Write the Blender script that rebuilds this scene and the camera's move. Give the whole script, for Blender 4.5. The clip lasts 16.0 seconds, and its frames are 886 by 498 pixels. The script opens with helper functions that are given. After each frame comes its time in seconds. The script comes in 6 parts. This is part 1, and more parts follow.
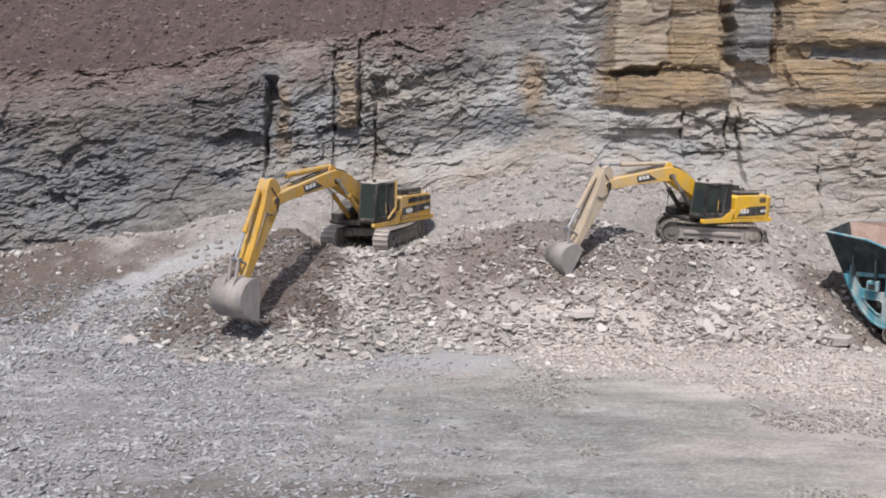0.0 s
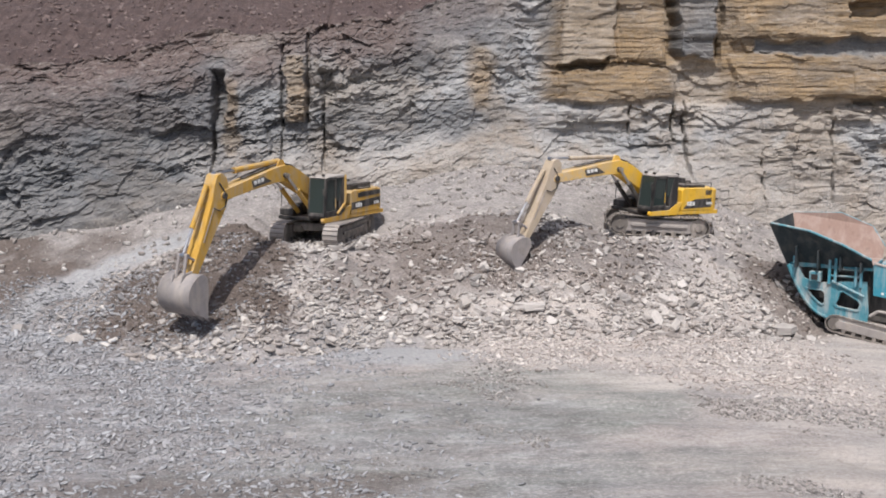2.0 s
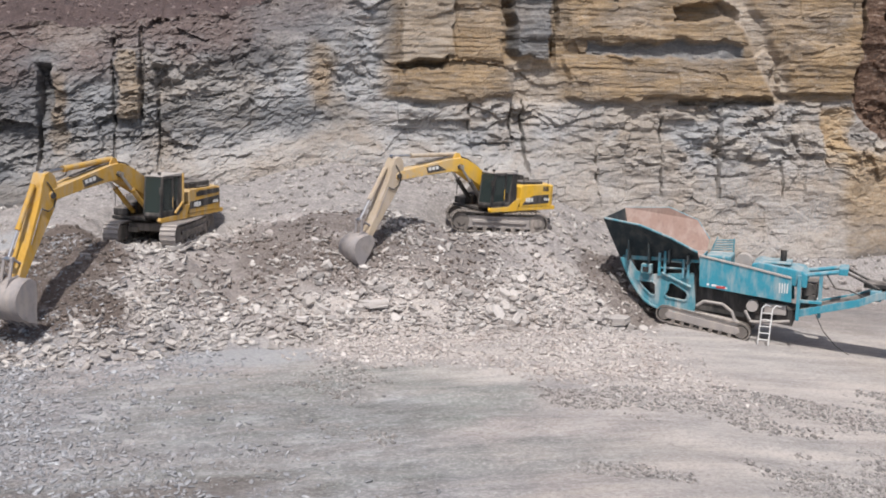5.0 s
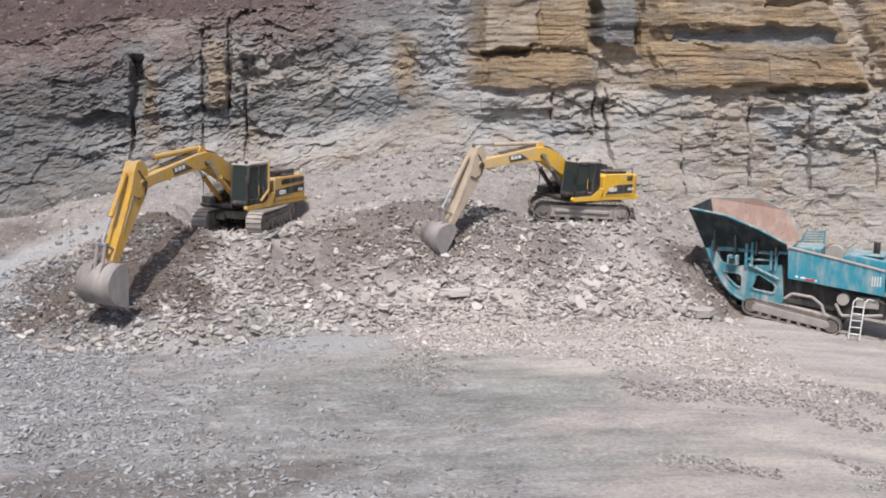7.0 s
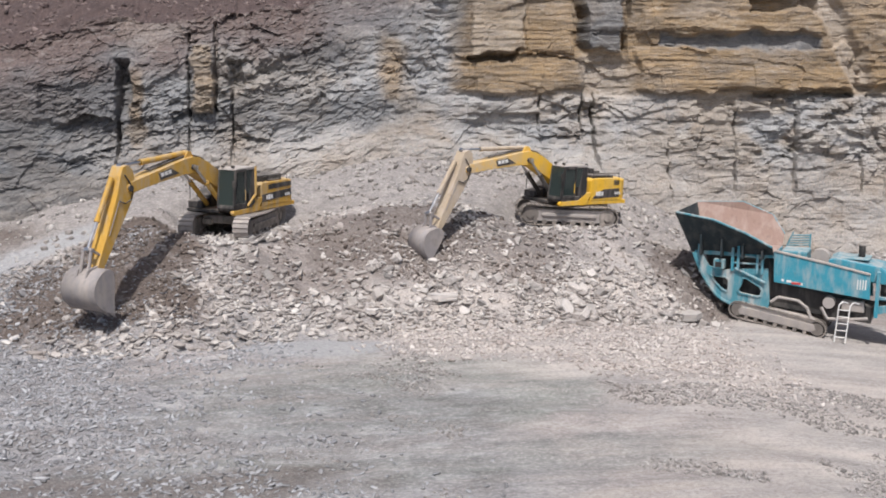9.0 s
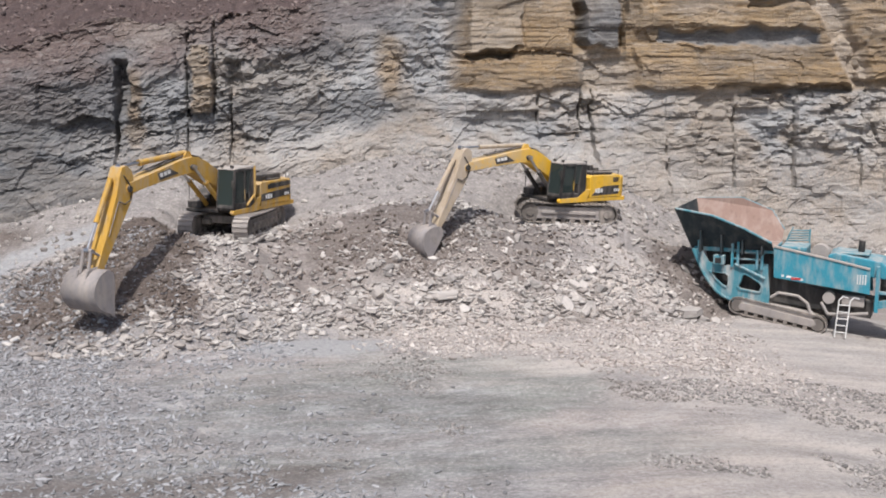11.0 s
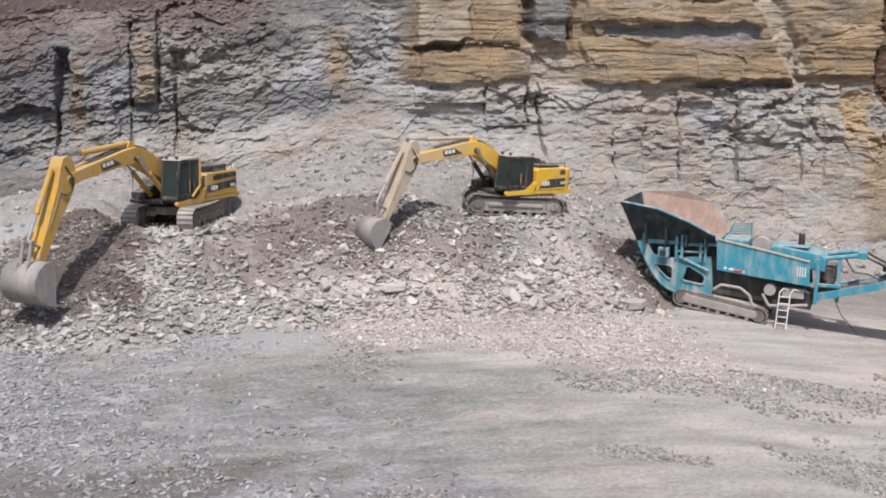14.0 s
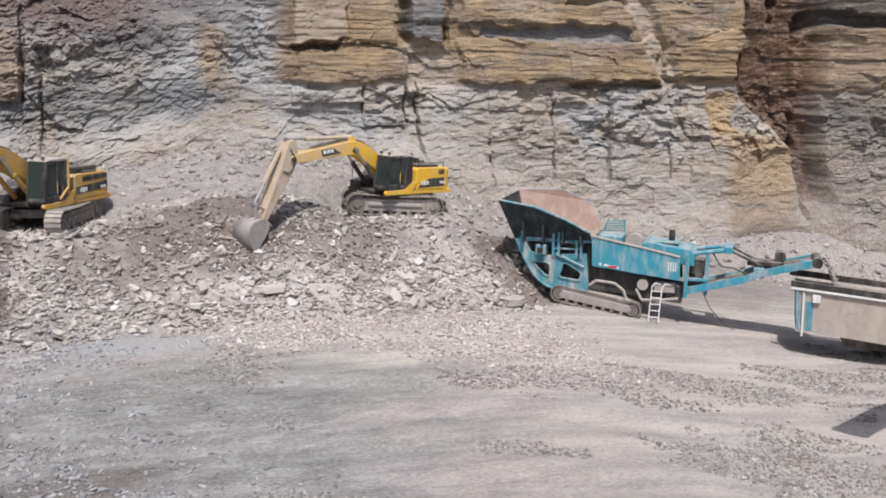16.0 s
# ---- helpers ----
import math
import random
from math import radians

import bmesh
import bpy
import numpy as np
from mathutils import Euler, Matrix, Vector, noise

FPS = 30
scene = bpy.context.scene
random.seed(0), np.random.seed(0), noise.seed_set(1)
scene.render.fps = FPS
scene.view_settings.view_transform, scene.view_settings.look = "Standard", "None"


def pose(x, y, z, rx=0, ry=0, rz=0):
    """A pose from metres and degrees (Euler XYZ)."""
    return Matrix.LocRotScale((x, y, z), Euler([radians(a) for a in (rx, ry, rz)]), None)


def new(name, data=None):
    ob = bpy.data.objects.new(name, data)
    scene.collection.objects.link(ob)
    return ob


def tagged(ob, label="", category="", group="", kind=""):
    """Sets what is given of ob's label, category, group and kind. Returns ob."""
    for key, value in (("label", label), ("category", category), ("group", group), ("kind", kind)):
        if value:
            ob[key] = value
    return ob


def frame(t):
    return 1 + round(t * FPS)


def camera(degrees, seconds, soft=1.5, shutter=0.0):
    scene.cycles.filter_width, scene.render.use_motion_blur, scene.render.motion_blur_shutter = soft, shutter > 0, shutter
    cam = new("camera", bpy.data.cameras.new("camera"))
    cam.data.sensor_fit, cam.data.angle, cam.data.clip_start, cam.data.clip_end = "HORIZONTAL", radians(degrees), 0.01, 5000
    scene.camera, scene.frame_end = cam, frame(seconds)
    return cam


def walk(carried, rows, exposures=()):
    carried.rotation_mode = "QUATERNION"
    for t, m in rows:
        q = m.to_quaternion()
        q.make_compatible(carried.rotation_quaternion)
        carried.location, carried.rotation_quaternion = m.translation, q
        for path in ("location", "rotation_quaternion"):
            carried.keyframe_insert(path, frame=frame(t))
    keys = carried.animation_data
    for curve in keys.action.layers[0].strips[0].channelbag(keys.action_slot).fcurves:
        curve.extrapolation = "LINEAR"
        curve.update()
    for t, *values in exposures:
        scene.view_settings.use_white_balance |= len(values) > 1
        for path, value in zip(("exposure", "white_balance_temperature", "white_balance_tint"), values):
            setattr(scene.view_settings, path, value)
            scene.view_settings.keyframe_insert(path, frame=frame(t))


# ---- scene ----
cam = camera(47.06, 16.0, soft=1.85)
EYE = (0.0, 0.0, 12.0)
# seconds, yaw, pitch, roll of a camera held in one place on the opposite bench
TURNS = [(0.0, 0.0, -9.0, 0.0), (0.5, -0.511, -9.349, 0.185), (1.0, -0.653, -9.32, 0.241), (1.5, -1.448, -9.306, 0.067),
         (2.0, -2.85, -9.332, 0.048), (2.5, -6.05, -9.304, -0.292), (3.0, -9.016, -9.079, -0.476), (3.2, -10.1, -9.2, -0.554),
         (4.25, -12.5, -9.3, -0.57), (5.3, -10.675, -9.456, -0.531), (5.5, -9.705, -9.314, -0.532), (6.0, -7.532, -9.362, -0.65), (6.5, -7.582, -9.756, -0.835),
         (7.0, -7.071, -10.069, -0.22), (7.5, -7.405, -9.802, -0.456), (8.0, -7.544, -10.04, -0.622), (8.5, -7.634, -10.118, -0.486),
         (9.0, -7.796, -9.819, -0.212), (11.5, -7.937, -9.938, 0.281), (12.0, -8.2, -9.896, 0.226), (12.5, -8.577, -10.133, 0.003),
         (13.0, -8.862, -10.455, -0.427), (13.5, -10.061, -10.312, -0.434), (14.0, -10.776, -10.355, -0.371), (14.5, -12.71, -10.256, -0.676),
         (15.0, -14.64, -10.478, -0.845), (15.5, -16.274, -10.201, -0.822), (16.0, -17.546, -10.306, -0.788)]
walk(cam, [(t, pose(*EYE, 90 + p, r, y)) for t, y, p, r in TURNS], exposures=[(0.0, 0.0), (16.0, 0.0)])

# ---- light: a high midday sun and a clear sky ----
SUN_DIR = Vector((-0.12, -0.48, 0.87)).normalized()
world = bpy.data.worlds.new("sky")
scene.world = world
world.use_nodes = True
wn = world.node_tree
sky = wn.nodes.new("ShaderNodeTexSky")
sky.sky_type = 'NISHITA'
sky.sun_disc = False
sky.sun_elevation = math.asin(SUN_DIR.z)
sky.sun_rotation = math.atan2(SUN_DIR.x, SUN_DIR.y)
sky.air_density, sky.dust_density = 1.0, 3.2
wn.links.new(sky.outputs["Color"], wn.nodes["Background"].inputs["Color"])
wn.nodes["Background"].inputs["Strength"].default_value = 0.122
sun_data = bpy.data.lights.new("sun", 'SUN')
sun_data.energy, sun_data.angle, sun_data.color = 4.25, radians(0.6), (1.0, 0.972, 0.945)
sun = new("sun", sun_data)
sun.matrix_world = Matrix.Translation((0, 0, 60)) @ SUN_DIR.to_track_quat("Z", "Y").to_matrix().to_4x4()


# ---- smooth noise on arrays ----
def _hash(ix, iy, seed):
    h = (ix.astype(np.int64) * 374761393 + iy.astype(np.int64) * 668265263 + seed * 974711) & 0x7fffffff
    h = ((h ^ (h >> 13)) * 1274126177) & 0x7fffffff
    return ((h ^ (h >> 16)) & 0xffff) / 65535.0


def vnoise(x, y, seed=0):
    ix, iy = np.floor(x), np.floor(y)
    fx, fy = x - ix, y - iy
    fx, fy = fx * fx * (3 - 2 * fx), fy * fy * (3 - 2 * fy)
    a, b = _hash(ix, iy, seed), _hash(ix + 1, iy, seed)
    c, d = _hash(ix, iy + 1, seed), _hash(ix + 1, iy + 1, seed)
    return (a + (b - a) * fx) * (1 - fy) + (c + (d - c) * fx) * fy - 0.5


def fbm(x, y, seed=0, octaves=4):
    total, amp = 0, 1.0
    for k in range(octaves):
        total = total + amp * vnoise(x * 2 ** k, y * 2 ** k, seed + 17 * k)
        amp *= 0.5
    return total


def smooth(a, b, v):
    s = np.clip((v - a) / (b - a), 0, 1)
    return s * s * (3 - 2 * s)


# ---- the lie of the land ----
CR_O, CR_YAW = Vector((22.25, 44.89, 0.0)), -35.0
CU = (math.cos(radians(CR_YAW)), math.sin(radians(CR_YAW)))


def toe_line(x):
    """y of the rubble pile's foot along x."""
    return np.interp(x, [-60, -22, -16, -13, -10, -6, -3, 2, 8, 14, 17, 19, 20.5, 22, 24, 26, 60],
                     [50, 48.5, 46.5, 44.0, 41.4, 40.8, 42.4, 43.2, 43.6, 44.0, 44.4, 45.2, 46.8, 49.5, 51.5, 53.5, 54])


def crest(x):
    """z of the pile's bench along x."""
    return np.interp(x, [-60, -15, -11, -8.5, -6, -3, 0, 3, 6, 9, 13, 16, 19, 22, 26, 30, 60],
                     [2.6, 2.6, 3.5, 4.8, 5.0, 4.45, 4.4, 5.1, 5.6, 4.9, 4.3, 4.0, 3.2, 2.2, 1.4, 1.0, 1.0])


def cliff_y(x):
    return np.interp(x, [-90, -60, -42, -30, -20, -10, 0, 15, 30, 38, 42, 47, 55, 70, 100],
                     [30, 38, 47, 53.0, 56.0, 57.6, 58.2, 58.0, 57.4, 57.0, 58.2, 56.2, 54.5, 50, 40])


# level stands that the excavators have worn
PADS = ((-3.46, 50.79, 4.2), (13.61, 51.88, 4.2))


def floor_z(x, y):
    rise = 0.8 * smooth(27, 44, y) * smooth(20, 12, x)
    s = (x - CR_O.x) * CU[0] + (y - CR_O.y) * CU[1]
    tilt = np.clip(-0.12 * s, -1.3, 0.5) * smooth(12, 21, x)
    return rise + tilt


def base_z(x, y):
    f = floor_z(x, y)
    toe, top = toe_line(x), crest(x)
    run = (y - toe) / np.maximum(50.2 - toe, 2.5)
    up = np.clip(run, 0, 1)
    up = up ** 0.92
    pile = f + (top - f) * up
    talus = 1.5 * smooth(51.5, 57.5, y + (58.0 - cliff_y(x))) * smooth(30, 18, x) * smooth(-30, -14, x) + 0.3 * smooth(51, 57.5, y)
    z = pile + talus * (run > 0)
    bank = 10.4 * smooth(13, 1.2, y)
    z = z + bank
    for cx, cy, cz in PADS:
        w = smooth(4.2, 2.6, np.hypot(x - cx, y - cy))
        z = z * (1 - w) + cz * w
    return z


def ground_z(x, y):
    x, y = np.asarray(x, float), np.asarray(y, float)
    z = base_z(x, y)
    toe = toe_line(x)
    rough = smooth(-1.5, 1.0, y - toe) * smooth(55.5, 51, y)
    for cx, cy, cz in PADS:
        rough = rough * smooth(1.5, 4.0, np.hypot(x - cx, y - cy))
    z = z + rough * (0.55 * fbm(x / 3.1, y / 2.6, 3) + 0.22 * fbm(x / 0.9, y / 0.8, 5))
    z = z + 0.6 * np.exp(-((x + 6.0) / 1.3) ** 2 - ((y - 47.8) / 0.85) ** 2)
    left = smooth(3, -9, x + 0.3 * (y - 35)) * smooth(20, 24, y)
    z = z + left * (0.22 * fbm(x / 2.2, y / 2.0, 7) + 0.10 * fbm(x / 0.6, y / 0.6, 8, 3))
    z = z + 0.10 * fbm(x / 6.0, y / 4.0, 9, 3) + 0.035 * fbm(x / 0.45, y / 0.4, 11, 3)
    # wheel ruts that sweep across the floor
    rut = (y - 33.0 + 0.24 * (x - 6) + 1.2 * vnoise(x / 9.0, y * 0 + 2.0, 21))
    z = z + smooth(-4, 4, x) * smooth(44, 38, y) * smooth(22, 26, y) * 0.07 * np.sin(rut * 2.3) * (0.6 + vnoise(x / 5, y / 3, 23))
    return z


# ---- materials ----
def nodes_of(name):
    m = bpy.data.materials.new(name)
    m.use_nodes = True
    return m, m.node_tree, m.node_tree.nodes["Principled BSDF"]


def ramp(nt, fac, stops):
    r = nt.nodes.new("ShaderNodeValToRGB")
    r.color_ramp.elements[0].position, r.color_ramp.elements[0].color = stops[0][0], (*stops[0][1], 1)
    r.color_ramp.elements[1].position, r.color_ramp.elements[1].color = stops[-1][0], (*stops[-1][1], 1)
    for p, c in stops[1:-1]:
        e = r.color_ramp.elements.new(p)
        e.color = (*c, 1)
    nt.links.new(fac, r.inputs["Fac"])
    return r.outputs["Color"]


def noise_tex(nt, scale, detail=4, rough=0.6, vec=None, stretch=None):
    tc = nt.nodes.new("ShaderNodeTexCoord")
    src = vec or tc.outputs["Object"]
    if stretch:
        mp = nt.nodes.new("ShaderNodeMapping")
        mp.inputs["Scale"].default_value = stretch[:3]
        if len(stretch) > 3:
            mp.inputs["Rotation"].default_value = (0, 0, radians(stretch[3]))
        nt.links.new(src, mp.inputs["Vector"])
        src = mp.outputs["Vector"]
    n = nt.nodes.new("ShaderNodeTexNoise")
    n.inputs["Scale"].default_value, n.inputs["Detail"].default_value, n.inputs["Roughness"].default_value = scale, detail, rough
    nt.links.new(src, n.inputs["Vector"])
    return n.outputs["Fac"]


def mix(nt, fac, a, b, mode='MIX'):
    m = nt.nodes.new("ShaderNodeMix")
    m.data_type, m.blend_type = 'RGBA', mode
    for sock, v in ((m.inputs[0], fac), (m.inputs[6], a), (m.inputs[7], b)):
        if hasattr(v, "links"):
            nt.links.new(v, sock)
        elif isinstance(v, (int, float)):
            sock.default_value = v
        else:
            sock.default_value = (*v, 1)
    return m.outputs[2]


def mask(nt, fac, lo, hi):
    m = nt.nodes.new("ShaderNodeMapRange")
    m.inputs["From Min"].default_value, m.inputs["From Max"].default_value = lo, hi
    nt.links.new(fac, m.inputs["Value"])
    return m.outputs["Result"]


def attr(nt, name):
    a = nt.nodes.new("ShaderNodeAttribute")
    a.attribute_name = name
    return a.outputs["Fac"]


def times(nt, a, b):
    m = nt.nodes.new("ShaderNodeMath")
    m.operation = 'MULTIPLY'
    for s, v in zip(m.inputs, (a, b)):
        if hasattr(v, "links"):
            nt.links.new(v, s)
        else:
            s.default_value = v
    return m.outputs[0]


def bump(nt, bsdf, height, strength=0.5, dist=0.05):
    b = nt.nodes.new("ShaderNodeBump")
    b.inputs["Strength"].default_value, b.inputs["Distance"].default_value = strength, dist
    nt.links.new(height, b.inputs["Height"])
    nt.links.new(b.outputs["Normal"], bsdf.inputs["Normal"])


def island(nt):
    return nt.nodes.new("ShaderNodeNewGeometry").outputs["Random Per Island"]


def ground_material():
    m, nt, b = nodes_of("quarry_ground")
    big = noise_tex(nt, 0.13, 6, 0.62)
    mid = noise_tex(nt, 0.75, 6, 0.68, stretch=(0.6, 1.5, 1, 20))
    streak = noise_tex(nt, 0.5, 6, 0.7, stretch=(0.3, 2.4, 1, 22))
    fine = noise_tex(nt, 8.0, 6, 0.78, stretch=(0.8, 1.3, 1))
    grit = noise_tex(nt, 30.0, 4, 0.75)
    c = ramp(nt, big, [(0.34, (0.255, 0.25, 0.255)), (0.46, (0.31, 0.29, 0.285)), (0.56, (0.345, 0.305, 0.29)), (0.68, (0.39, 0.35, 0.33))])
    c = mix(nt, times(nt, mask(nt, mid, 0.5, 0.66), 0.6), c, (0.50, 0.465, 0.445))
    c = mix(nt, times(nt, mask(nt, mid, 0.47, 0.33), 0.6), c, (0.20, 0.195, 0.195))
    c = mix(nt, times(nt, mask(nt, streak, 0.5, 0.66), 0.5), c, (0.47, 0.41, 0.36))
    c = mix(nt, times(nt, mask(nt, streak, 0.46, 0.3), 0.5), c, (0.17, 0.16, 0.155))
    c = mix(nt, times(nt, attr(nt, "damp"), mask(nt, streak, 0.75, 0.35)), c, mix(nt, mask(nt, mid, 0.35, 0.65), (0.135, 0.148, 0.13), (0.285, 0.295, 0.275)))
    c = mix(nt, times(nt, attr(nt, "slate"), 0.75), c, ramp(nt, mid, [(0.34, (0.115, 0.11, 0.112)), (0.44, (0.19, 0.178, 0.18)), (0.53, (0.23, 0.228, 0.24)), (0.64, (0.40, 0.40, 0.42))]))
    c = mix(nt, times(nt, attr(nt, "talus"), 0.85), c, ramp(nt, noise_tex(nt, 1.6, 6, 0.7), [(0.32, (0.165, 0.152, 0.147)), (0.5, (0.265, 0.243, 0.232)), (0.68, (0.37, 0.338, 0.318))]))
    c = mix(nt, times(nt, attr(nt, "pale"), 0.65), c, mix(nt, mask(nt, streak, 0.4, 0.6), (0.41, 0.365, 0.335), (0.60, 0.535, 0.485)))
    c = mix(nt, mask(nt, fine, 0.5, 0.68), c, mix(nt, 0.6, c, (0.62, 0.58, 0.56)))
    c = mix(nt, mask(nt, fine, 0.47, 0.3), c, mix(nt, 0.6, c, (0.09, 0.085, 0.085)))
    c = mix(nt, times(nt, mask(nt, grit, 0.52, 0.7), 0.45), c, (0.13, 0.12, 0.12))
    c = mix(nt, times(nt, attr(nt, "path"), 0.85), c, ramp(nt, fine, [(0.3, (0.25, 0.25, 0.258)), (0.5, (0.36, 0.36, 0.368)), (0.7, (0.45, 0.45, 0.455))]))
    earth = ramp(nt, fine, [(0.3, (0.06, 0.046, 0.04)), (0.5, (0.115, 0.09, 0.078)), (0.7, (0.20, 0.165, 0.145))])
    c = mix(nt, times(nt, attr(nt, "soil"), mask(nt, noise_tex(nt, 1.2, 5), 0.22, 0.44)), c, earth)
    nt.links.new(c, b.inputs["Base Color"])
    b.inputs["Roughness"].default_value = 0.95
    bump(nt, b, mix(nt, 0.5, fine, grit), 0.9, 0.10)
    return m


def rock_material(name, lo, mid, hi, dust=(0.46, 0.43, 0.42)):
    m, nt, b = nodes_of(name)
    c = ramp(nt, island(nt), [(0.0, lo), (0.35, mid), (0.75, hi), (1.0, dust)])
    n = noise_tex(nt, 5.0, 5, 0.7)
    lam = noise_tex(nt, 6.0, 4, 0.6, stretch=(1, 1, 7))
    c = mix(nt, mask(nt, n, 0.4, 0.75), c, mix(nt, 0.45, c, dust))
    drift = noise_tex(nt, 0.42, 5, 0.65, stretch=(1, 1, 0.6))
    c = mix(nt, times(nt, mask(nt, drift, 0.50, 0.62), 0.6), c, mix(nt, 0.55, c, [v * k for v, k in zip(mid, (0.75, 0.66, 0.6))]))
    c = mix(nt, times(nt, mask(nt, drift, 0.46, 0.36), 0.5), c, mix(nt, 0.6, c, [v * k for v, k in zip(hi, (0.96, 1.0, 1.03))]))
    c = mix(nt, times(nt, mask(nt, lam, 0.55, 0.3), 0.5), c, mix(nt, 0.6, c, (0.08, 0.075, 0.075)))
    nt.links.new(c, b.inputs["Base Color"])
    b.inputs["Roughness"].default_value = 0.9
    bump(nt, b, mix(nt, 0.5, n, lam), 0.5, 0.04)
    return m


def cliff_material():
    m, nt, b = nodes_of("cliff_rock")
    lam = noise_tex(nt, 1.0, 8, 0.72, stretch=(0.55, 0.55, 2.0))
    lam2 = noise_tex(nt, 1.6, 8, 0.72, stretch=(0.3, 0.3, 5.0))
    blot = noise_tex(nt, 0.25, 6, 0.65)
    fleck = noise_tex(nt, 2.2, 8, 0.75, stretch=(0.8, 0.8, 2.0))
    fine = noise_tex(nt, 7.0, 6, 0.78)
    grey = ramp(nt, lam, [(0.33, (0.21, 0.212, 0.22)), (0.44, (0.295, 0.293, 0.298)), (0.55, (0.365, 0.358, 0.354)), (0.68, (0.46, 0.448, 0.44))])
    grey = mix(nt, mask(nt, blot, 0.4, 0.62), grey, mix(nt, 0.5, grey, (0.22, 0.235, 0.25)))
    grey = mix(nt, times(nt, mask(nt, noise_tex(nt, 0.5, 6, 0.68), 0.5, 0.66), 0.55), grey, (0.31, 0.265, 0.23))
    tan = ramp(nt, lam2, [(0.30, (0.10, 0.073, 0.052)), (0.40, (0.18, 0.13, 0.085)), (0.49, (0.25, 0.185, 0.12)), (0.56, (0.30, 0.205, 0.108)), (0.63, (0.28, 0.22, 0.16)), (0.72, (0.39, 0.32, 0.24))])
    tan = mix(nt, times(nt, mask(nt, noise_tex(nt, 0.35, 6, 0.62, stretch=(0.7, 0.7, 1.5)), 0.48, 0.58), 0.7), tan, mix(nt, 0.65, tan, (0.15, 0.128, 0.108)))
    tan = mix(nt, times(nt, mask(nt, blot, 0.52, 0.64), 0.4), tan, (0.37, 0.25, 0.13))
    red = ramp(nt, fine, [(0.35, (0.065, 0.046, 0.043)), (0.5, (0.12, 0.085, 0.077)), (0.66, (0.20, 0.155, 0.14))])
    brown = ramp(nt, fleck, [(0.35, (0.055, 0.03, 0.02)), (0.5, (0.115, 0.064, 0.04)), (0.65, (0.19, 0.115, 0.072))])
    c = mix(nt, attr(nt, "tan"), grey, tan)
    c = mix(nt, attr(nt, "ochre"), c, ramp(nt, fleck, [(0.36, (0.24, 0.155, 0.08)), (0.5, (0.37, 0.255, 0.135)), (0.66, (0.45, 0.345, 0.215))]))
    c = mix(nt, attr(nt, "light"), c, ramp(nt, lam, [(0.36, (0.31, 0.275, 0.235)), (0.5, (0.42, 0.38, 0.335)), (0.66, (0.52, 0.475, 0.43))]))
    c = mix(nt, attr(nt, "brown"), c, brown)
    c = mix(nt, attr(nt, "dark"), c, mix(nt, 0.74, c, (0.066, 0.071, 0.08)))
    c = mix(nt, attr(nt, "red"), c, red)
    c = mix(nt, times(nt, attr(nt, "dust"), mask(nt, fine, 0.35, 0.6)), c, mix(nt, mask(nt, blot, 0.42, 0.6), (0.39, 0.35, 0.315), (0.36, 0.305, 0.255)))
    c = mix(nt, times(nt, mask(nt, fleck, 0.52, 0.66), 0.55), c, mix(nt, 0.55, c, (0.50, 0.48, 0.455)))
    c = mix(nt, times(nt, mask(nt, fleck, 0.46, 0.34), 0.6), c, mix(nt, 0.6, c, (0.06, 0.06, 0.062)))
    c = mix(nt, mask(nt, fine, 0.46, 0.3), c, mix(nt, 0.45, c, (0.06, 0.06, 0.06)))
    nt.links.new(c, b.inputs["Base Color"])
    b.inputs["Roughness"].default_value = 0.92
    bump(nt, b, mix(nt, 0.5, mix(nt, 0.5, lam2, fleck), fine), 1.0, 0.14)
    return m


def slope_material():
    m, nt, b = nodes_of("red_soil")
    n, f = noise_tex(nt, 0.8, 6, 0.7), noise_tex(nt, 7.0, 5, 0.75)
    c = ramp(nt, n, [(0.3, (0.048, 0.032, 0.03)), (0.55, (0.08, 0.054, 0.05)), (0.75, (0.118, 0.084, 0.077))])
    c = mix(nt, mask(nt, f, 0.55, 0.75), c, (0.21, 0.16, 0.15))
    c = mix(nt, mask(nt, f, 0.45, 0.25), c, (0.045, 0.032, 0.03))
    nt.links.new(c, b.inputs["Base Color"])
    b.inputs["Roughness"].default_value = 0.95
    bump(nt, b, f, 0.8, 0.1)
    return m


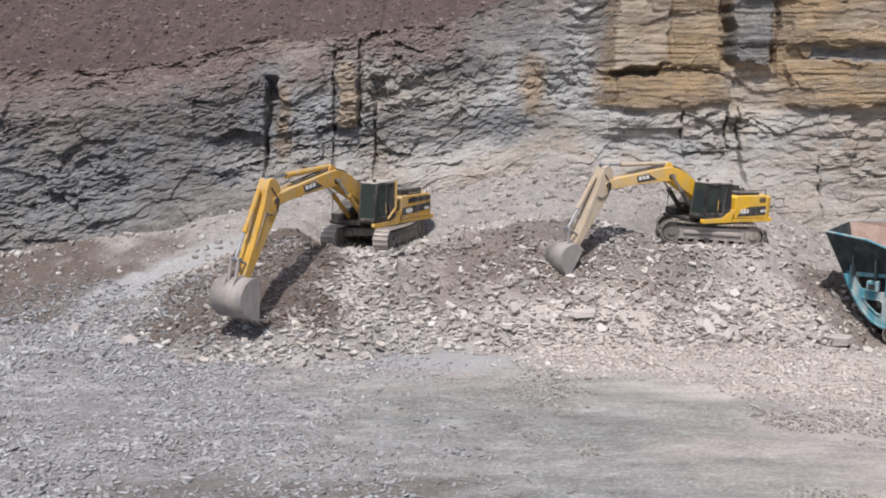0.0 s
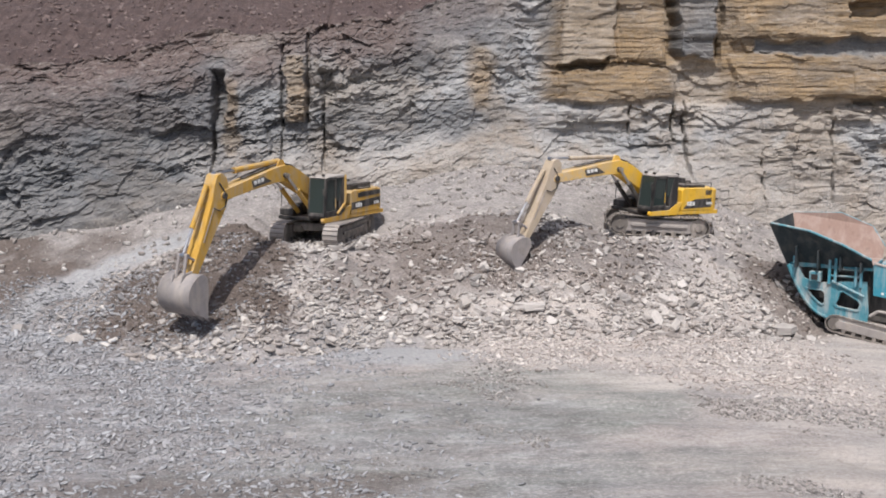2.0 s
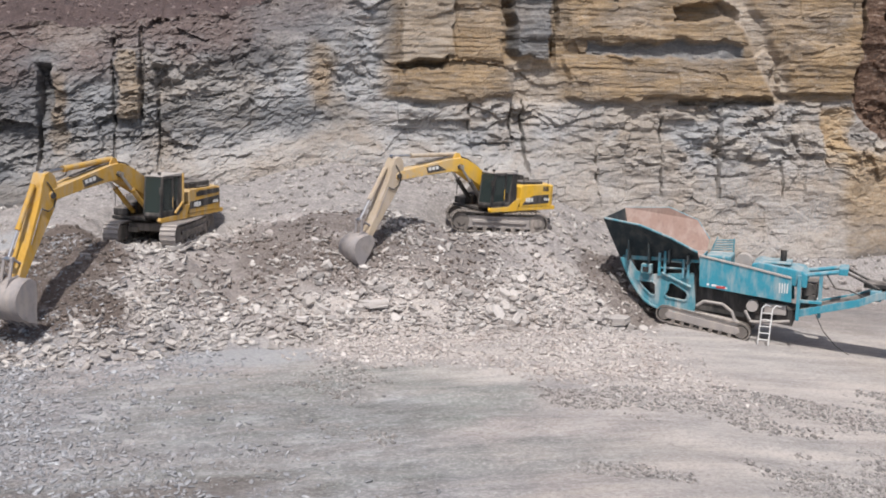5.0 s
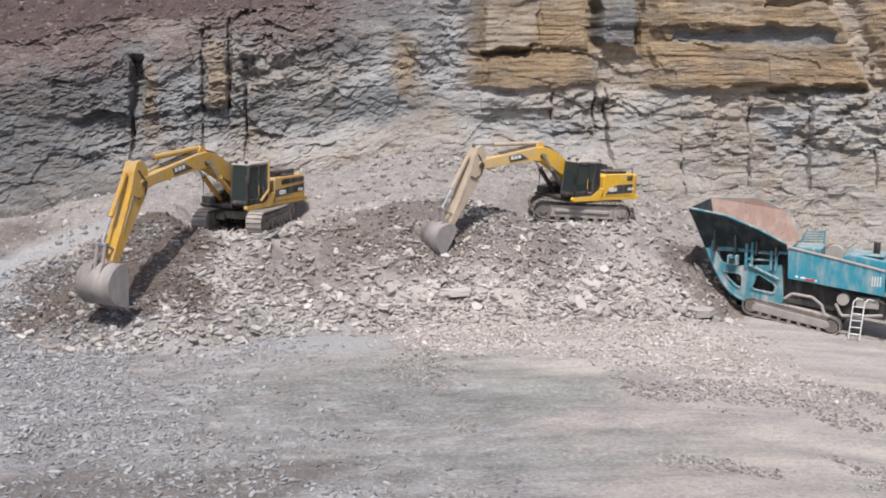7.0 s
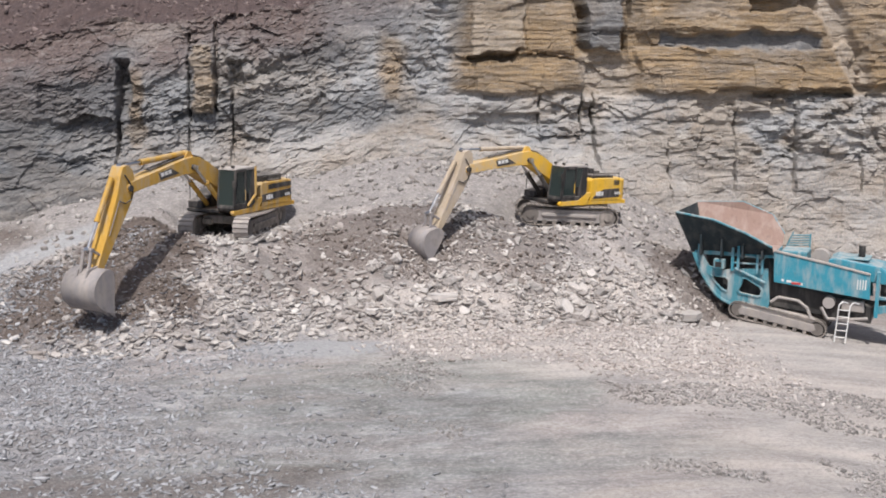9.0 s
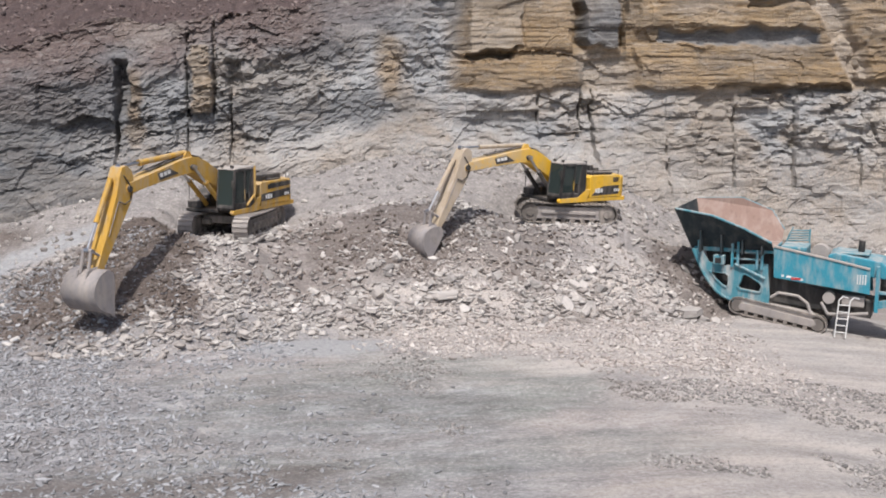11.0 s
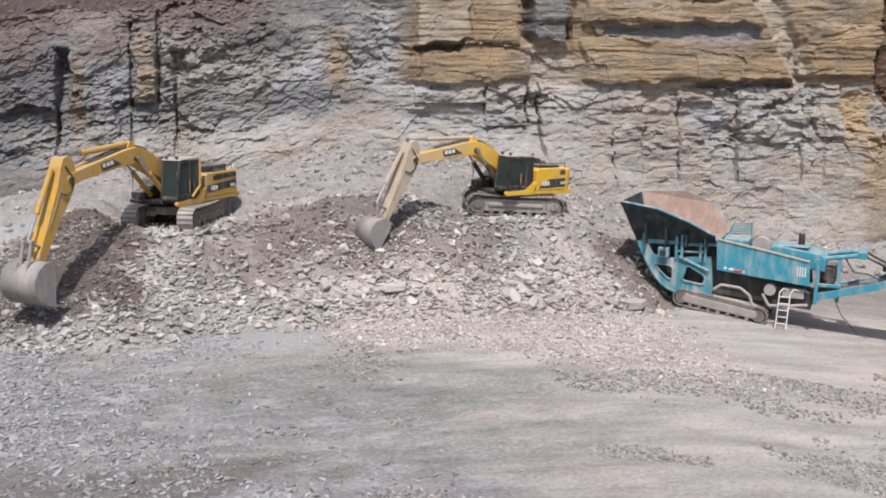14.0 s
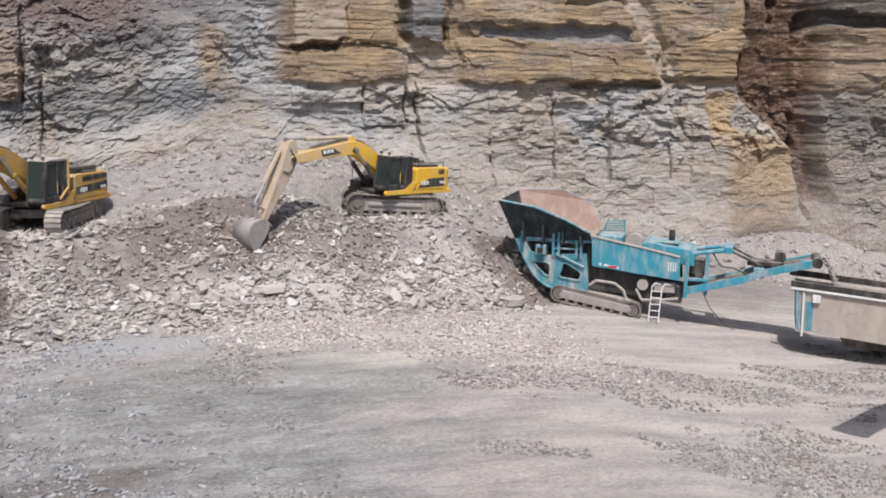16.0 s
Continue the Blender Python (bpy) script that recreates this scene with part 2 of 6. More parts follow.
def paint_material(name, col, dust_amount=0.5, rough=0.45, dust=(0.42, 0.37, 0.33), streak=True):
    m, nt, b = nodes_of(name)
    n = noise_tex(nt, 1.6, 5, 0.65)
    s = noise_tex(nt, 1.1, 5, 0.62, stretch=(2.2, 2.2, 0.6)) if streak else noise_tex(nt, 4.0)
    f = noise_tex(nt, 22.0, 4, 0.7)
    c = mix(nt, times(nt, mask(nt, n, 0.3, 0.7), 0.35), col, [v * 0.72 for v in col])
    c = mix(nt, times(nt, mask(nt, s, 0.45, 0.7), dust_amount), c, dust)
    c = mix(nt, times(nt, mask(nt, f, 0.55, 0.75), 0.35 * dust_amount + 0.1), c, dust)
    sep = nt.nodes.new("ShaderNodeSeparateXYZ")
    nt.links.new(nt.nodes.new("ShaderNodeNewGeometry").outputs["Normal"], sep.inputs[0])
    c = mix(nt, times(nt, times(nt, mask(nt, sep.outputs["Z"], 0.55, 0.95), mask(nt, s, 0.25, 0.6)), 0.35 + 0.4 * dust_amount), c, dust)
    g = noise_tex(nt, 3.2, 6, 0.75)
    c = mix(nt, times(nt, mask(nt, g, 0.55, 0.72), 0.4), c, mix(nt, 0.7, c, (0.06, 0.045, 0.035)))
    nt.links.new(c, b.inputs["Base Color"])
    nt.links.new(mask(nt, n, 0.2, 0.8), b.inputs["Roughness"])
    b.inputs["Roughness"].default_value = rough
    r = nt.nodes.new("ShaderNodeMapRange")
    r.inputs["To Min"].default_value, r.inputs["To Max"].default_value = rough, min(1, rough + 0.3)
    nt.links.new(n, r.inputs["Value"])
    nt.links.new(r.outputs["Result"], b.inputs["Roughness"])
    bump(nt, b, f, 0.15, 0.01)
    return m


def boom_material():
    """Yellow paint under a coat of dust that thickens away from the machine."""
    m = paint_material("dusty_boom_paint", (0.78, 0.45, 0.03), 0.5, 0.5, (0.46, 0.34, 0.2))
    nt = m.node_tree
    b = nt.nodes["Principled BSDF"]
    old = b.inputs["Base Color"].links[0].from_socket
    v = nt.nodes.new("ShaderNodeVectorMath")
    v.operation = 'LENGTH'
    nt.links.new(nt.nodes.new("ShaderNodeTexCoord").outputs["Object"], v.inputs[0])
    coat = times(nt, mask(nt, v.outputs["Value"], 4.2, 5.8), mask(nt, noise_tex(nt, 2.5, 5, 0.7), 0.3, 0.55))
    nt.links.new(mix(nt, times(nt, coat, 0.75), old, (0.50, 0.40, 0.29)), b.inputs["Base Color"])
    return m


def steel_material(name, col, rough=0.55, metal=0.6, dust_amount=0.5):
    m = paint_material(name, col, dust_amount, rough)
    m.node_tree.nodes["Principled BSDF"].inputs["Metallic"].default_value = metal
    return m


def glass_material():
    m, nt, b = nodes_of("tinted_glass")
    b.inputs["Base Color"].default_value = (0.045, 0.06, 0.058, 1)
    b.inputs["Transmission Weight"].default_value = 0.35
    b.inputs["Roughness"].default_value = 0.08
    b.inputs["IOR"].default_value = 1.3
    return m


M_GROUND, M_CLIFF, M_RED = ground_material(), cliff_material(), slope_material()
M_ROCK = rock_material("shale_rubble", (0.19, 0.172, 0.16), (0.315, 0.285, 0.266), (0.43, 0.395, 0.37), (0.58, 0.545, 0.515))
M_ROCK_DARK = rock_material("brown_rubble", (0.065, 0.052, 0.045), (0.12, 0.095, 0.082), (0.18, 0.145, 0.125), (0.28, 0.235, 0.21))
M_RED_STONE = rock_material("red_stone", (0.06, 0.042, 0.04), (0.12, 0.085, 0.08), (0.18, 0.135, 0.125), (0.26, 0.2, 0.185))
M_GRAVEL_DARK = rock_material("slate_gravel", (0.15, 0.15, 0.158), (0.24, 0.24, 0.25), (0.325, 0.325, 0.337), (0.45, 0.45, 0.465))
M_CHIPS = rock_material("track_gravel", (0.115, 0.105, 0.10), (0.21, 0.193, 0.183), (0.31, 0.288, 0.274), (0.52, 0.49, 0.465))
M_GRAVEL = rock_material("gravel", (0.24, 0.215, 0.20), (0.40, 0.355, 0.33), (0.52, 0.465, 0.43), (0.64, 0.59, 0.555))
M_YELLOW = paint_material("yellow_paint", (0.78, 0.45, 0.03), 0.45, 0.45, (0.52, 0.40, 0.22))
M_YELLOW_OLD = paint_material("worn_yellow_paint", (0.53, 0.30, 0.045), 0.9, 0.6, (0.42, 0.32, 0.2))
M_YELLOW_DUST = paint_material("dust_caked_yellow_paint", (0.45, 0.36, 0.26), 0.9, 0.8, (0.46, 0.39, 0.33))
M_BOOM = boom_material()
M_BLACK = paint_material("black_paint", (0.022, 0.02, 0.02), 0.25, 0.5)
M_CHASSIS = paint_material("greasy_chassis", (0.035, 0.033, 0.032), 0.45, 0.6, (0.22, 0.195, 0.175))
M_STEEL = steel_material("worn_steel", (0.31, 0.285, 0.285), 0.62, 0.35, 0.75)
M_TRACK_PALE = steel_material("dusty_track_steel", (0.33, 0.30, 0.285), 0.6, 0.2, 0.7)
M_TRACK = steel_material("track_steel", (0.17, 0.15, 0.135), 0.6, 0.3, 0.85)
M_CHROME = steel_material("chrome_rod", (0.6, 0.6, 0.62), 0.2, 1.0, 0.15)
M_WHITE = paint_material("white_paint", (0.75, 0.74, 0.72), 0.2)
M_TEAL = paint_material("teal_paint", (0.032, 0.26, 0.35), 0.7, 0.45, (0.40, 0.40, 0.39))
# hopper steel, with the shade of its overhang put into the near-black colour
M_SHADED_STEEL = paint_material("shaded_hopper_steel", (0.012, 0.025, 0.032), 0.12, 0.6)
M_TEAL_DUSTY = paint_material("dusty_teal_paint", (0.06, 0.24, 0.30), 0.9, 0.55, (0.44, 0.43, 0.41))
M_RUST = paint_material("rusty_steel", (0.30, 0.20, 0.165), 0.7, 0.8, (0.40, 0.31, 0.27))
M_GREYPANEL = paint_material("dusty_grey_panel", (0.36, 0.33, 0.31), 0.8, 0.7)
M_TANPANEL = paint_material("dust_caked_steel_panel", (0.40, 0.35, 0.31), 0.8, 0.8, (0.48, 0.42, 0.37))
M_RUBBER = paint_material("black_rubber", (0.02, 0.02, 0.02), 0.4, 0.7)
M_GLASS = glass_material()
M_REDMARK = paint_material("red_decal", (0.5, 0.05, 0.05), 0.3)


# ---- mesh helpers ----
def link_mesh(name, bm, material, parent=None, label="", smooth_faces=False):
    me = bpy.data.meshes.new(name)
    bmesh.ops.recalc_face_normals(bm, faces=bm.faces[:])
    bm.to_mesh(me)
    bm.free()
    me.materials.append(material)
    if smooth_faces:
        me.polygons.foreach_set("use_smooth", [True] * len(me.polygons))
    ob = new(name, me)
    if parent:
        ob.parent = parent
    if label:
        ob["label"] = label
    return ob


part = link_mesh


def sheet(name, X, Y, Z, material, attrs=None, smooth_faces=True):
    """A grid of vertices (rows, columns) as one sheet."""
    rows, cols = X.shape
    me = bpy.data.meshes.new(name)
    co = np.stack([X, Y, Z], -1).reshape(-1, 3)
    i = (np.arange(rows - 1)[:, None] * cols + np.arange(cols - 1)[None, :]).ravel()
    quads = np.stack([i, i + 1, i + cols + 1, i + cols], -1)
    me.vertices.add(len(co))
    me.vertices.foreach_set("co", co.ravel().astype(np.float32))
    me.loops.add(quads.size)
    me.loops.foreach_set("vertex_index", quads.ravel().astype(np.int32))
    me.polygons.add(len(quads))
    me.polygons.foreach_set("loop_start", (np.arange(len(quads)) * 4).astype(np.int32))
    me.polygons.foreach_set("loop_total", np.full(len(quads), 4, np.int32))
    me.update(calc_edges=True)
    me.polygons.foreach_set("use_smooth", [smooth_faces] * len(quads))
    for key, v in (attrs or {}).items():
        a = me.attributes.new(key, 'FLOAT', 'POINT')
        a.data.foreach_set("value", np.clip(v, 0, 1).ravel().astype(np.float32))
    me.materials.append(material)
    return new(name, me)


def add_box(bm, size, at, m=None, bevel=0.02):
    t = bmesh.new()
    bmesh.ops.create_cube(t, size=1)
    bmesh.ops.scale(t, vec=size, verts=t.verts)
    if bevel:
        bmesh.ops.bevel(t, geom=t.edges[:], offset=min(bevel, 0.3 * min(size)), segments=2, affect='EDGES', profile=0.5)
    bmesh.ops.transform(t, matrix=(m or Matrix()) @ Matrix.Translation(at), verts=t.verts)
    join(bm, t)


def join(bm, other):
    me = bpy.data.meshes.new("scratch")
    other.to_mesh(me)
    other.free()
    bm.from_mesh(me)
    bpy.data.meshes.remove(me)


def add_prism(bm, outline, y0, y1, m=None, bevel=0.0, holes=()):
    """A plate: an outline in x and z, from y0 to y1, with holes through it."""
    t = bmesh.new()
    edges = []
    for loop in (outline, *holes):
        vs = [t.verts.new((x, y0, z)) for x, z in loop]
        edges += [t.edges.new((vs[k], vs[(k + 1) % len(vs)])) for k in range(len(vs))]
    if holes:
        bmesh.ops.triangle_fill(t, use_beauty=True, use_dissolve=False, edges=edges)
    else:
        t.faces.new([v for v in t.verts])
    ret = bmesh.ops.extrude_face_region(t, geom=t.faces[:])
    bmesh.ops.translate(t, vec=(0, y1 - y0, 0), verts=[v for v in ret["geom"] if isinstance(v, bmesh.types.BMVert)])
    bmesh.ops.recalc_face_normals(t, faces=t.faces[:])
    if bevel:
        sharp = [e for e in t.edges if len(e.link_faces) == 2 and e.calc_face_angle(0) > 0.6]
        bmesh.ops.bevel(t, geom=sharp, offset=bevel, segments=2, affect='EDGES', profile=0.5)
    bmesh.ops.transform(t, matrix=m or Matrix(), verts=t.verts)
    join(bm, t)


def add_rod(bm, a, b, r, n=12, r2=None, m=None):
    a, b = Vector(a), Vector(b)
    t = bmesh.new()
    d = b - a
    bmesh.ops.create_cone(t, cap_ends=True, segments=n, radius1=r, radius2=r if r2 is None else r2, depth=d.length)
    q = d.to_track_quat("Z", "Y").to_matrix().to_4x4()
    bmesh.ops.transform(t, matrix=(m or Matrix()) @ Matrix.Translation((a + b) / 2) @ q, verts=t.verts)
    join(bm, t)


def add_tube(bm, pts, r, n=8, m=None):
    for a, b in zip(pts, pts[1:]):
        add_rod(bm, a, b, r, n, m=m)


def rot_y(deg):
    return Matrix.Rotation(radians(deg), 4, 'Y')


def thing(name, m, label, category, group=""):
    e = new(name)
    e.matrix_world = m
    e.empty_display_size = 0.5
    return tagged(e, label, category, group)


# ---- ground: one sheet from the pit floor to the horizon ----
def spread(lo, hi, step, far_lo, far_hi):
    mid = np.arange(lo, hi + step / 2, step)
    left = lo - np.cumsum(np.geomspace(step * 2, 120, 24))
    right = hi + np.cumsum(np.geomspace(step * 2, 120, 24))
    return np.concatenate([left[left > far_lo][::-1], mid, right[right < far_hi]])


def zone(x, y, cx, cy, rx, ry, seed, soft=0.5):
    d = np.sqrt(((x - cx) / rx) ** 2 + ((y - cy) / ry) ** 2) + 0.5 * fbm(x / 2.5, y / 2.0, seed, 4)
    return smooth(1 + soft / 2, 1 - soft / 2, d)


def gravel_fan(x, y):
    """The pale spread of chips between the pile's foot and the driven floor."""
    edge = y - (41.4 - 0.40 * (x - 2)) + 1.6 * fbm(x / 3.0, y / 2.0, 266)
    return smooth(-1.2, 0.9, edge) * smooth(1, 6, x) * smooth(21.5, 16, x) * smooth(48.5, 46.5, y)


def haul_track(x, y):
    """The worn pale track that climbs behind the brown mound."""
    along = np.interp(x, [-20, -17.2, -15.5, -13.5, -11, -9], [46.0, 48.2, 50.0, 51.0, 52.0, 52.6])
    return smooth(2.0, 0.7, np.abs(y - along) + 0.8 * fbm(x / 1.5, y / 1.2, 260)) * smooth(-19.5, -17, x) * smooth(-8.5, -11, x)


def build_ground():
    xs = spread(-30, 46, 0.14, -900, 900)
    ys = np.concatenate([-900 + np.geomspace(1, 880, 30), np.arange(-10, 22, 0.8), np.arange(22, 60.0, 0.14)])
    ys = np.concatenate([ys, 60 + np.geomspace(1, 40, 8)])
    X, Y = np.meshgrid(xs, np.unique(ys))
    Z = ground_z(X, Y)
    damp = np.maximum.reduce([zone(X, Y, 2, 35.8, 8, 4.0, 31), 0.9 * zone(X, Y, -1.5, 29.4, 8, 2.0, 32), 0.45 * zone(X, Y, 10, 30, 6, 1.4, 33)])
    soil = np.maximum.reduce([zone(X, Y, -8.8, 46.0, 4.8, 3.8, 34), zone(X, Y, -8.7, 47.0, 3.6, 3.0, 58, 0.4), zone(X, Y, -8.0, 49.0, 3.2, 1.9, 64, 0.4), 0.75 * zone(X, Y, 19.2, 48.0, 1.9, 2.6, 59), 0.6 * zone(X, Y, -3.5, 28.6, 5, 1.2, 63), 0.6 * zone(X, Y, -7.5, 28.6, 4, 1.3, 69), 0.4 * zone(X, Y, 30, 50.5, 9, 4, 68), 0.55 * zone(X, Y, -8, 24.6, 6, 1.0, 49), 1.0 * zone(X, Y, -11.5, 46.0, 2.6, 3.2, 47), 0.75 * zone(X, Y, 4.0, 48.5, 4.5, 2.6, 35), 0.6 * zone(X, Y, 10, 48.3, 3.5, 2.2, 36),
                              0.5 * zone(X, Y, 20, 49, 3, 2.5, 38), 0.95 * zone(X, Y, -22, 50.5, 9, 4.5, 39), 0.5 * zone(X, Y, 0, 46.5, 3, 2, 37)])
    pale = np.maximum.reduce([0.7 * smooth(9, 17, X + 2 * fbm(X / 4, Y / 3, 46)) * smooth(20, 23, Y) * smooth(49.5, 45.5, Y + 2 * fbm(X / 3, Y / 3, 48)), 0.4 * zone(X, Y, -12.0, 48.5, 2.6, 3.5, 40), 0.25 * zone(X, Y, 27, 38, 12, 4.5, 41), 0.8 * zone(X, Y, 15, 40.5, 11, 4.5, 42), 1.0 * gravel_fan(X, Y)])
    damp = damp * (1 - gravel_fan(X, Y))
    slate = np.maximum(smooth(-1, -10, X + 0.35 * (Y - 36) + 3 * fbm(X / 5, Y / 4, 91)), np.maximum(0.5 * zone(X, Y, -4, 38, 6, 4, 44), np.maximum(0.6 * zone(X, Y, 1, 33.5, 7, 4, 56), 0.6 * zone(X, Y, 0, 26.5, 7, 3, 57)))) * smooth(51, 48, Y)
    talus = smooth(50.5, 52.5, Y + 0.8 * fbm(X / 2, Y / 2, 43)) * (0.55 + 0.45 * smooth(36, 27, X)) + 0.4 * smooth(54, 56, Y)
    path = haul_track(X, Y)
    soil = soil * (1 - path)
    path = np.maximum(path, 0.9 * zone(X, Y, 0.8, 41.2, 2.8, 0.9, 267))
    talus = np.maximum(talus, 0.9 * smooth(45.5, 48.5, Y + 0.8 * fbm(X / 2, Y / 2, 43)) * smooth(-9, -13, X))
    return tagged(sheet("ground", X, Y, Z, M_GROUND, {"talus": talus, "slate": slate, "damp": damp, "soil": soil, "pale": pale, "path": path}),
                  "grey and pinkish crushed-stone quarry floor with wheel ruts", "ground", kind="structure")


build_ground()


# ---- cliff: bedded rock, beds broken into blocks that stand out unevenly ----
def beds(x, z, thick, length, seed, amp):
    """Blocky steps: beds of uneven thickness, each broken at uneven joints."""
    zz = z / thick + 0.9 * vnoise(z / (3 * thick), z * 0 + 0.5, seed + 1)
    i = np.floor(zz)
    xx = x / (length * (0.6 + 0.9 * _hash(i, i * 0, seed + 2))) + 9 * _hash(i, i * 0 + 3, seed + 3)
    xx = xx + 0.5 * vnoise(x / length, z / thick * 0.3, seed + 4)
    j = np.floor(xx)
    v = _hash(j, i, seed) - 0.5
    # rounded upper edge, undercut lower edge
    f = zz - i
    return amp * v * 2 - amp * 0.5 * smooth(0.75, 1.0, f)


def facets(x, z, sx, sz, seed, amp, tilt):
    """Broken rock: uneven cells, each with its own offset and its own tilted face."""
    u, w = x / sx, z / sz
    iu, iw = np.floor(u), np.floor(w)
    best = np.full(u.shape, 9.0)
    out = np.zeros(u.shape)
    for di in (-1, 0, 1):
        for dj in (-1, 0, 1):
            ci, cj = iu + di, iw + dj
            du, dw = u - ci - _hash(ci, cj, seed), w - cj - _hash(ci, cj, seed + 1)
            d = du * du + dw * dw
            face = amp * (2 * _hash(ci, cj, seed + 2) - 1) + tilt * (du * (2 * _hash(ci, cj, seed + 3) - 1) + dw * (2 * _hash(ci, cj, seed + 4) - 1.3))
            near = d < best
            best, out = np.where(near, d, best), np.where(near, face, out)
    return out


def rim_z(x):
    return np.interp(x, [-90, -40, -24, -16, -10, -4, 2, 8, 14, 100], [12.0, 12.2, 12.9, 13.9, 14.9, 15.6, 16.3, 18.0, 20.5, 21.5])


# joints and recesses in the face: x, z low, z high, half width, depth, lean
JOINTS = [(-9.75, 9.7, 12.5, 0.36, 1.5, -0.02), (-10.05, 6.0, 9.8, 0.11, 0.9, 0.02), (-6.25, 7.0, 14.4, 0.07, 0.5, 0.0), (-4.8, 9.6, 14.8, 0.12, 0.7, 0.0),
          (-3.6, 10.8, 12.6, 0.40, 0.7, -0.1), (-3.9, 7.0, 10.9, 0.08, 0.6, 0.0), (13.75, 8.9, 10.6, 0.07, 0.6, 0.0), (16.35, 8.2, 10.6, 0.08, 0.6, 0.0),
          (17.1, 6.5, 10.7, 0.11, 0.9, 0.0), (16.35, 13.2, 19.0, 0.40, 1.8, -0.06), (18.95, 13.0, 19.0, 0.13, 0.6, 0.05), (25.5, 5.0, 9.9, 0.05, 0.4, 0.0),
          (29.25, 4.8, 10.6, 0.06, 0.5, 0.0), (33.5, 5.0, 10.3, 0.07, 0.5, 0.0), (36.3, 6.5, 10.6, 0.05, 0.4, 0.0), (38.25, 10.8, 19.0, 0.25, 1.4, 0.0),
          (21.5, 4.5, 8.0, 0.05, 0.3, 0.0), (43.6, 2.0, 9.0, 0.25, 0.8, 0.0), (40.6, 14.9, 19.5, 0.3, 1.2, 0.0)]


def build_cliff():
    xs = np.concatenate([np.linspace(-90, -32, 90)[:-1], np.arange(-32, 56, 0.085), np.linspace(56, 100, 60)])
    v = np.linspace(0, 1, 270)
    X, V = np.meshgrid(xs, v)
    z_lo = 0.2 * X * 0 - 2.0
    Z = z_lo + (rim_z(X) + 1.1 * fbm(X / 3.5, X * 0, 50, 5) - z_lo) * V
    H = rim_z(X) - Z
    warp = 0.5 * fbm(X / 7.0, Z / 4.0, 51, 2) + 0.2 * smooth(8, -8, X) * fbm(X / 1.6, Z / 1.3, 52, 2)
    Zw = Z + warp - 0.03 * X * smooth(8, -8, X)
    tan = smooth(10.6, 11.0, Z + 0.25 * fbm(X / 2.0, Z, 53)) * smooth(8.2, 9.6, X + 0.8 * fbm(X / 2, Z / 2, 54))
    D = 0.9 * fbm(X / 9.0, Z / 6.0, 55, 4)
    wx, wz = X + 0.16 * fbm(X / 0.5, Z / 0.5, 85, 3), Zw + 0.14 * fbm(X / 0.5, Z / 0.4, 86, 3)
    # west: cleaved shale whose plates dip to the west; east: blocky level beds
    dip = wz - 0.22 * wx
    west = facets(wx + 0.5 * wz, dip, 3.0, 1.9, 240, 0.16, 0.30) + facets(wx + 0.4 * wz, dip, 1.15, 0.5, 200, 0.095, 0.15) + facets(wx - 0.3 * wz, dip, 0.5, 0.2, 210, 0.085, 0.11) + facets(wx, dip, 0.27, 0.11, 220, 0.055, 0.07)
    east = facets(wx, wz, 2.3, 1.5, 250, 0.14, 0.24) + facets(wx + 0.25 * wz, wz, 1.0, 0.42, 251, 0.11, 0.15) + facets(wx - 0.2 * wz, wz, 0.6, 0.22, 252, 0.055, 0.08) + beds(X, Zw, 0.42, 1.4, 61, 0.06)
    side = smooth(2, 12, X + 2 * fbm(X / 3, Z / 3, 253))
    broken = 0.45 + 0.75 * smooth(-0.2, 0.3, fbm(X / 4.0, Z / 2.4, 254))
    rough = (west * (1 - side) + east * side) * broken + 0.15 * fbm(X / 0.8, Z / 0.3, 63, 5)
    slab = beds(X, Zw, 2.1, 5.0, 64, 0.09) + facets(wx, wz, 3.4, 1.3, 230, 0.09, 0.13) + beds(X, Z, 0.5, 4.0, 65, 0.022) + beds(X, Z, 0.19, 2.2, 66, 0.018) + facets(X, Z, 1.4, 0.16, 231, 0.03, 0.03) + 0.075 * fbm(X / 1.3, Z / 0.3, 67, 5)
    calm = 0.5 * smooth(7.8, 5.8, Z + fbm(X / 3, Z / 2, 255)) * smooth(-14, -6, X)
    rough = rough * (1 + 0.15 * smooth(18, 24, X) * smooth(6.5, 7.8, Z))
    D = D + rough * (1 - tan) * (1 - calm) + slab * tan
    D = D + 0.18 * tan * smooth(10.4, 11.0, Z)
    # the upper beds step back over the lower ones
    D = D - 0.13 * (Z - 4) * smooth(39, 36, X) - 2.2 * smooth(3.0, 0.0, H) * smooth(8, 2, X)
    edge = X + 0.12 * fbm(Z / 0.8, X * 0 + 1.0, 262) + 0.25 * vnoise(Z / 2.4, X * 0, 263)
    column = np.searchsorted(np.array([9.6, 13.75, 16.35, 17.1, 19.3, 21.5, 23.3, 25.5, 27.6, 29.25, 31.1, 33.5, 35.0, 36.3]), edge).astype(float)
    tier = np.floor(Z / 2.1 + 0.6 * _hash(column, column * 0, 264))
    D = D + 0.42 * (_hash(column, tier, 265) - 0.5) * smooth(4.6, 5.6, Z) * smooth(10.8, 10.3, Z) * smooth(8, 10, X) * smooth(37.5, 36.5, X)
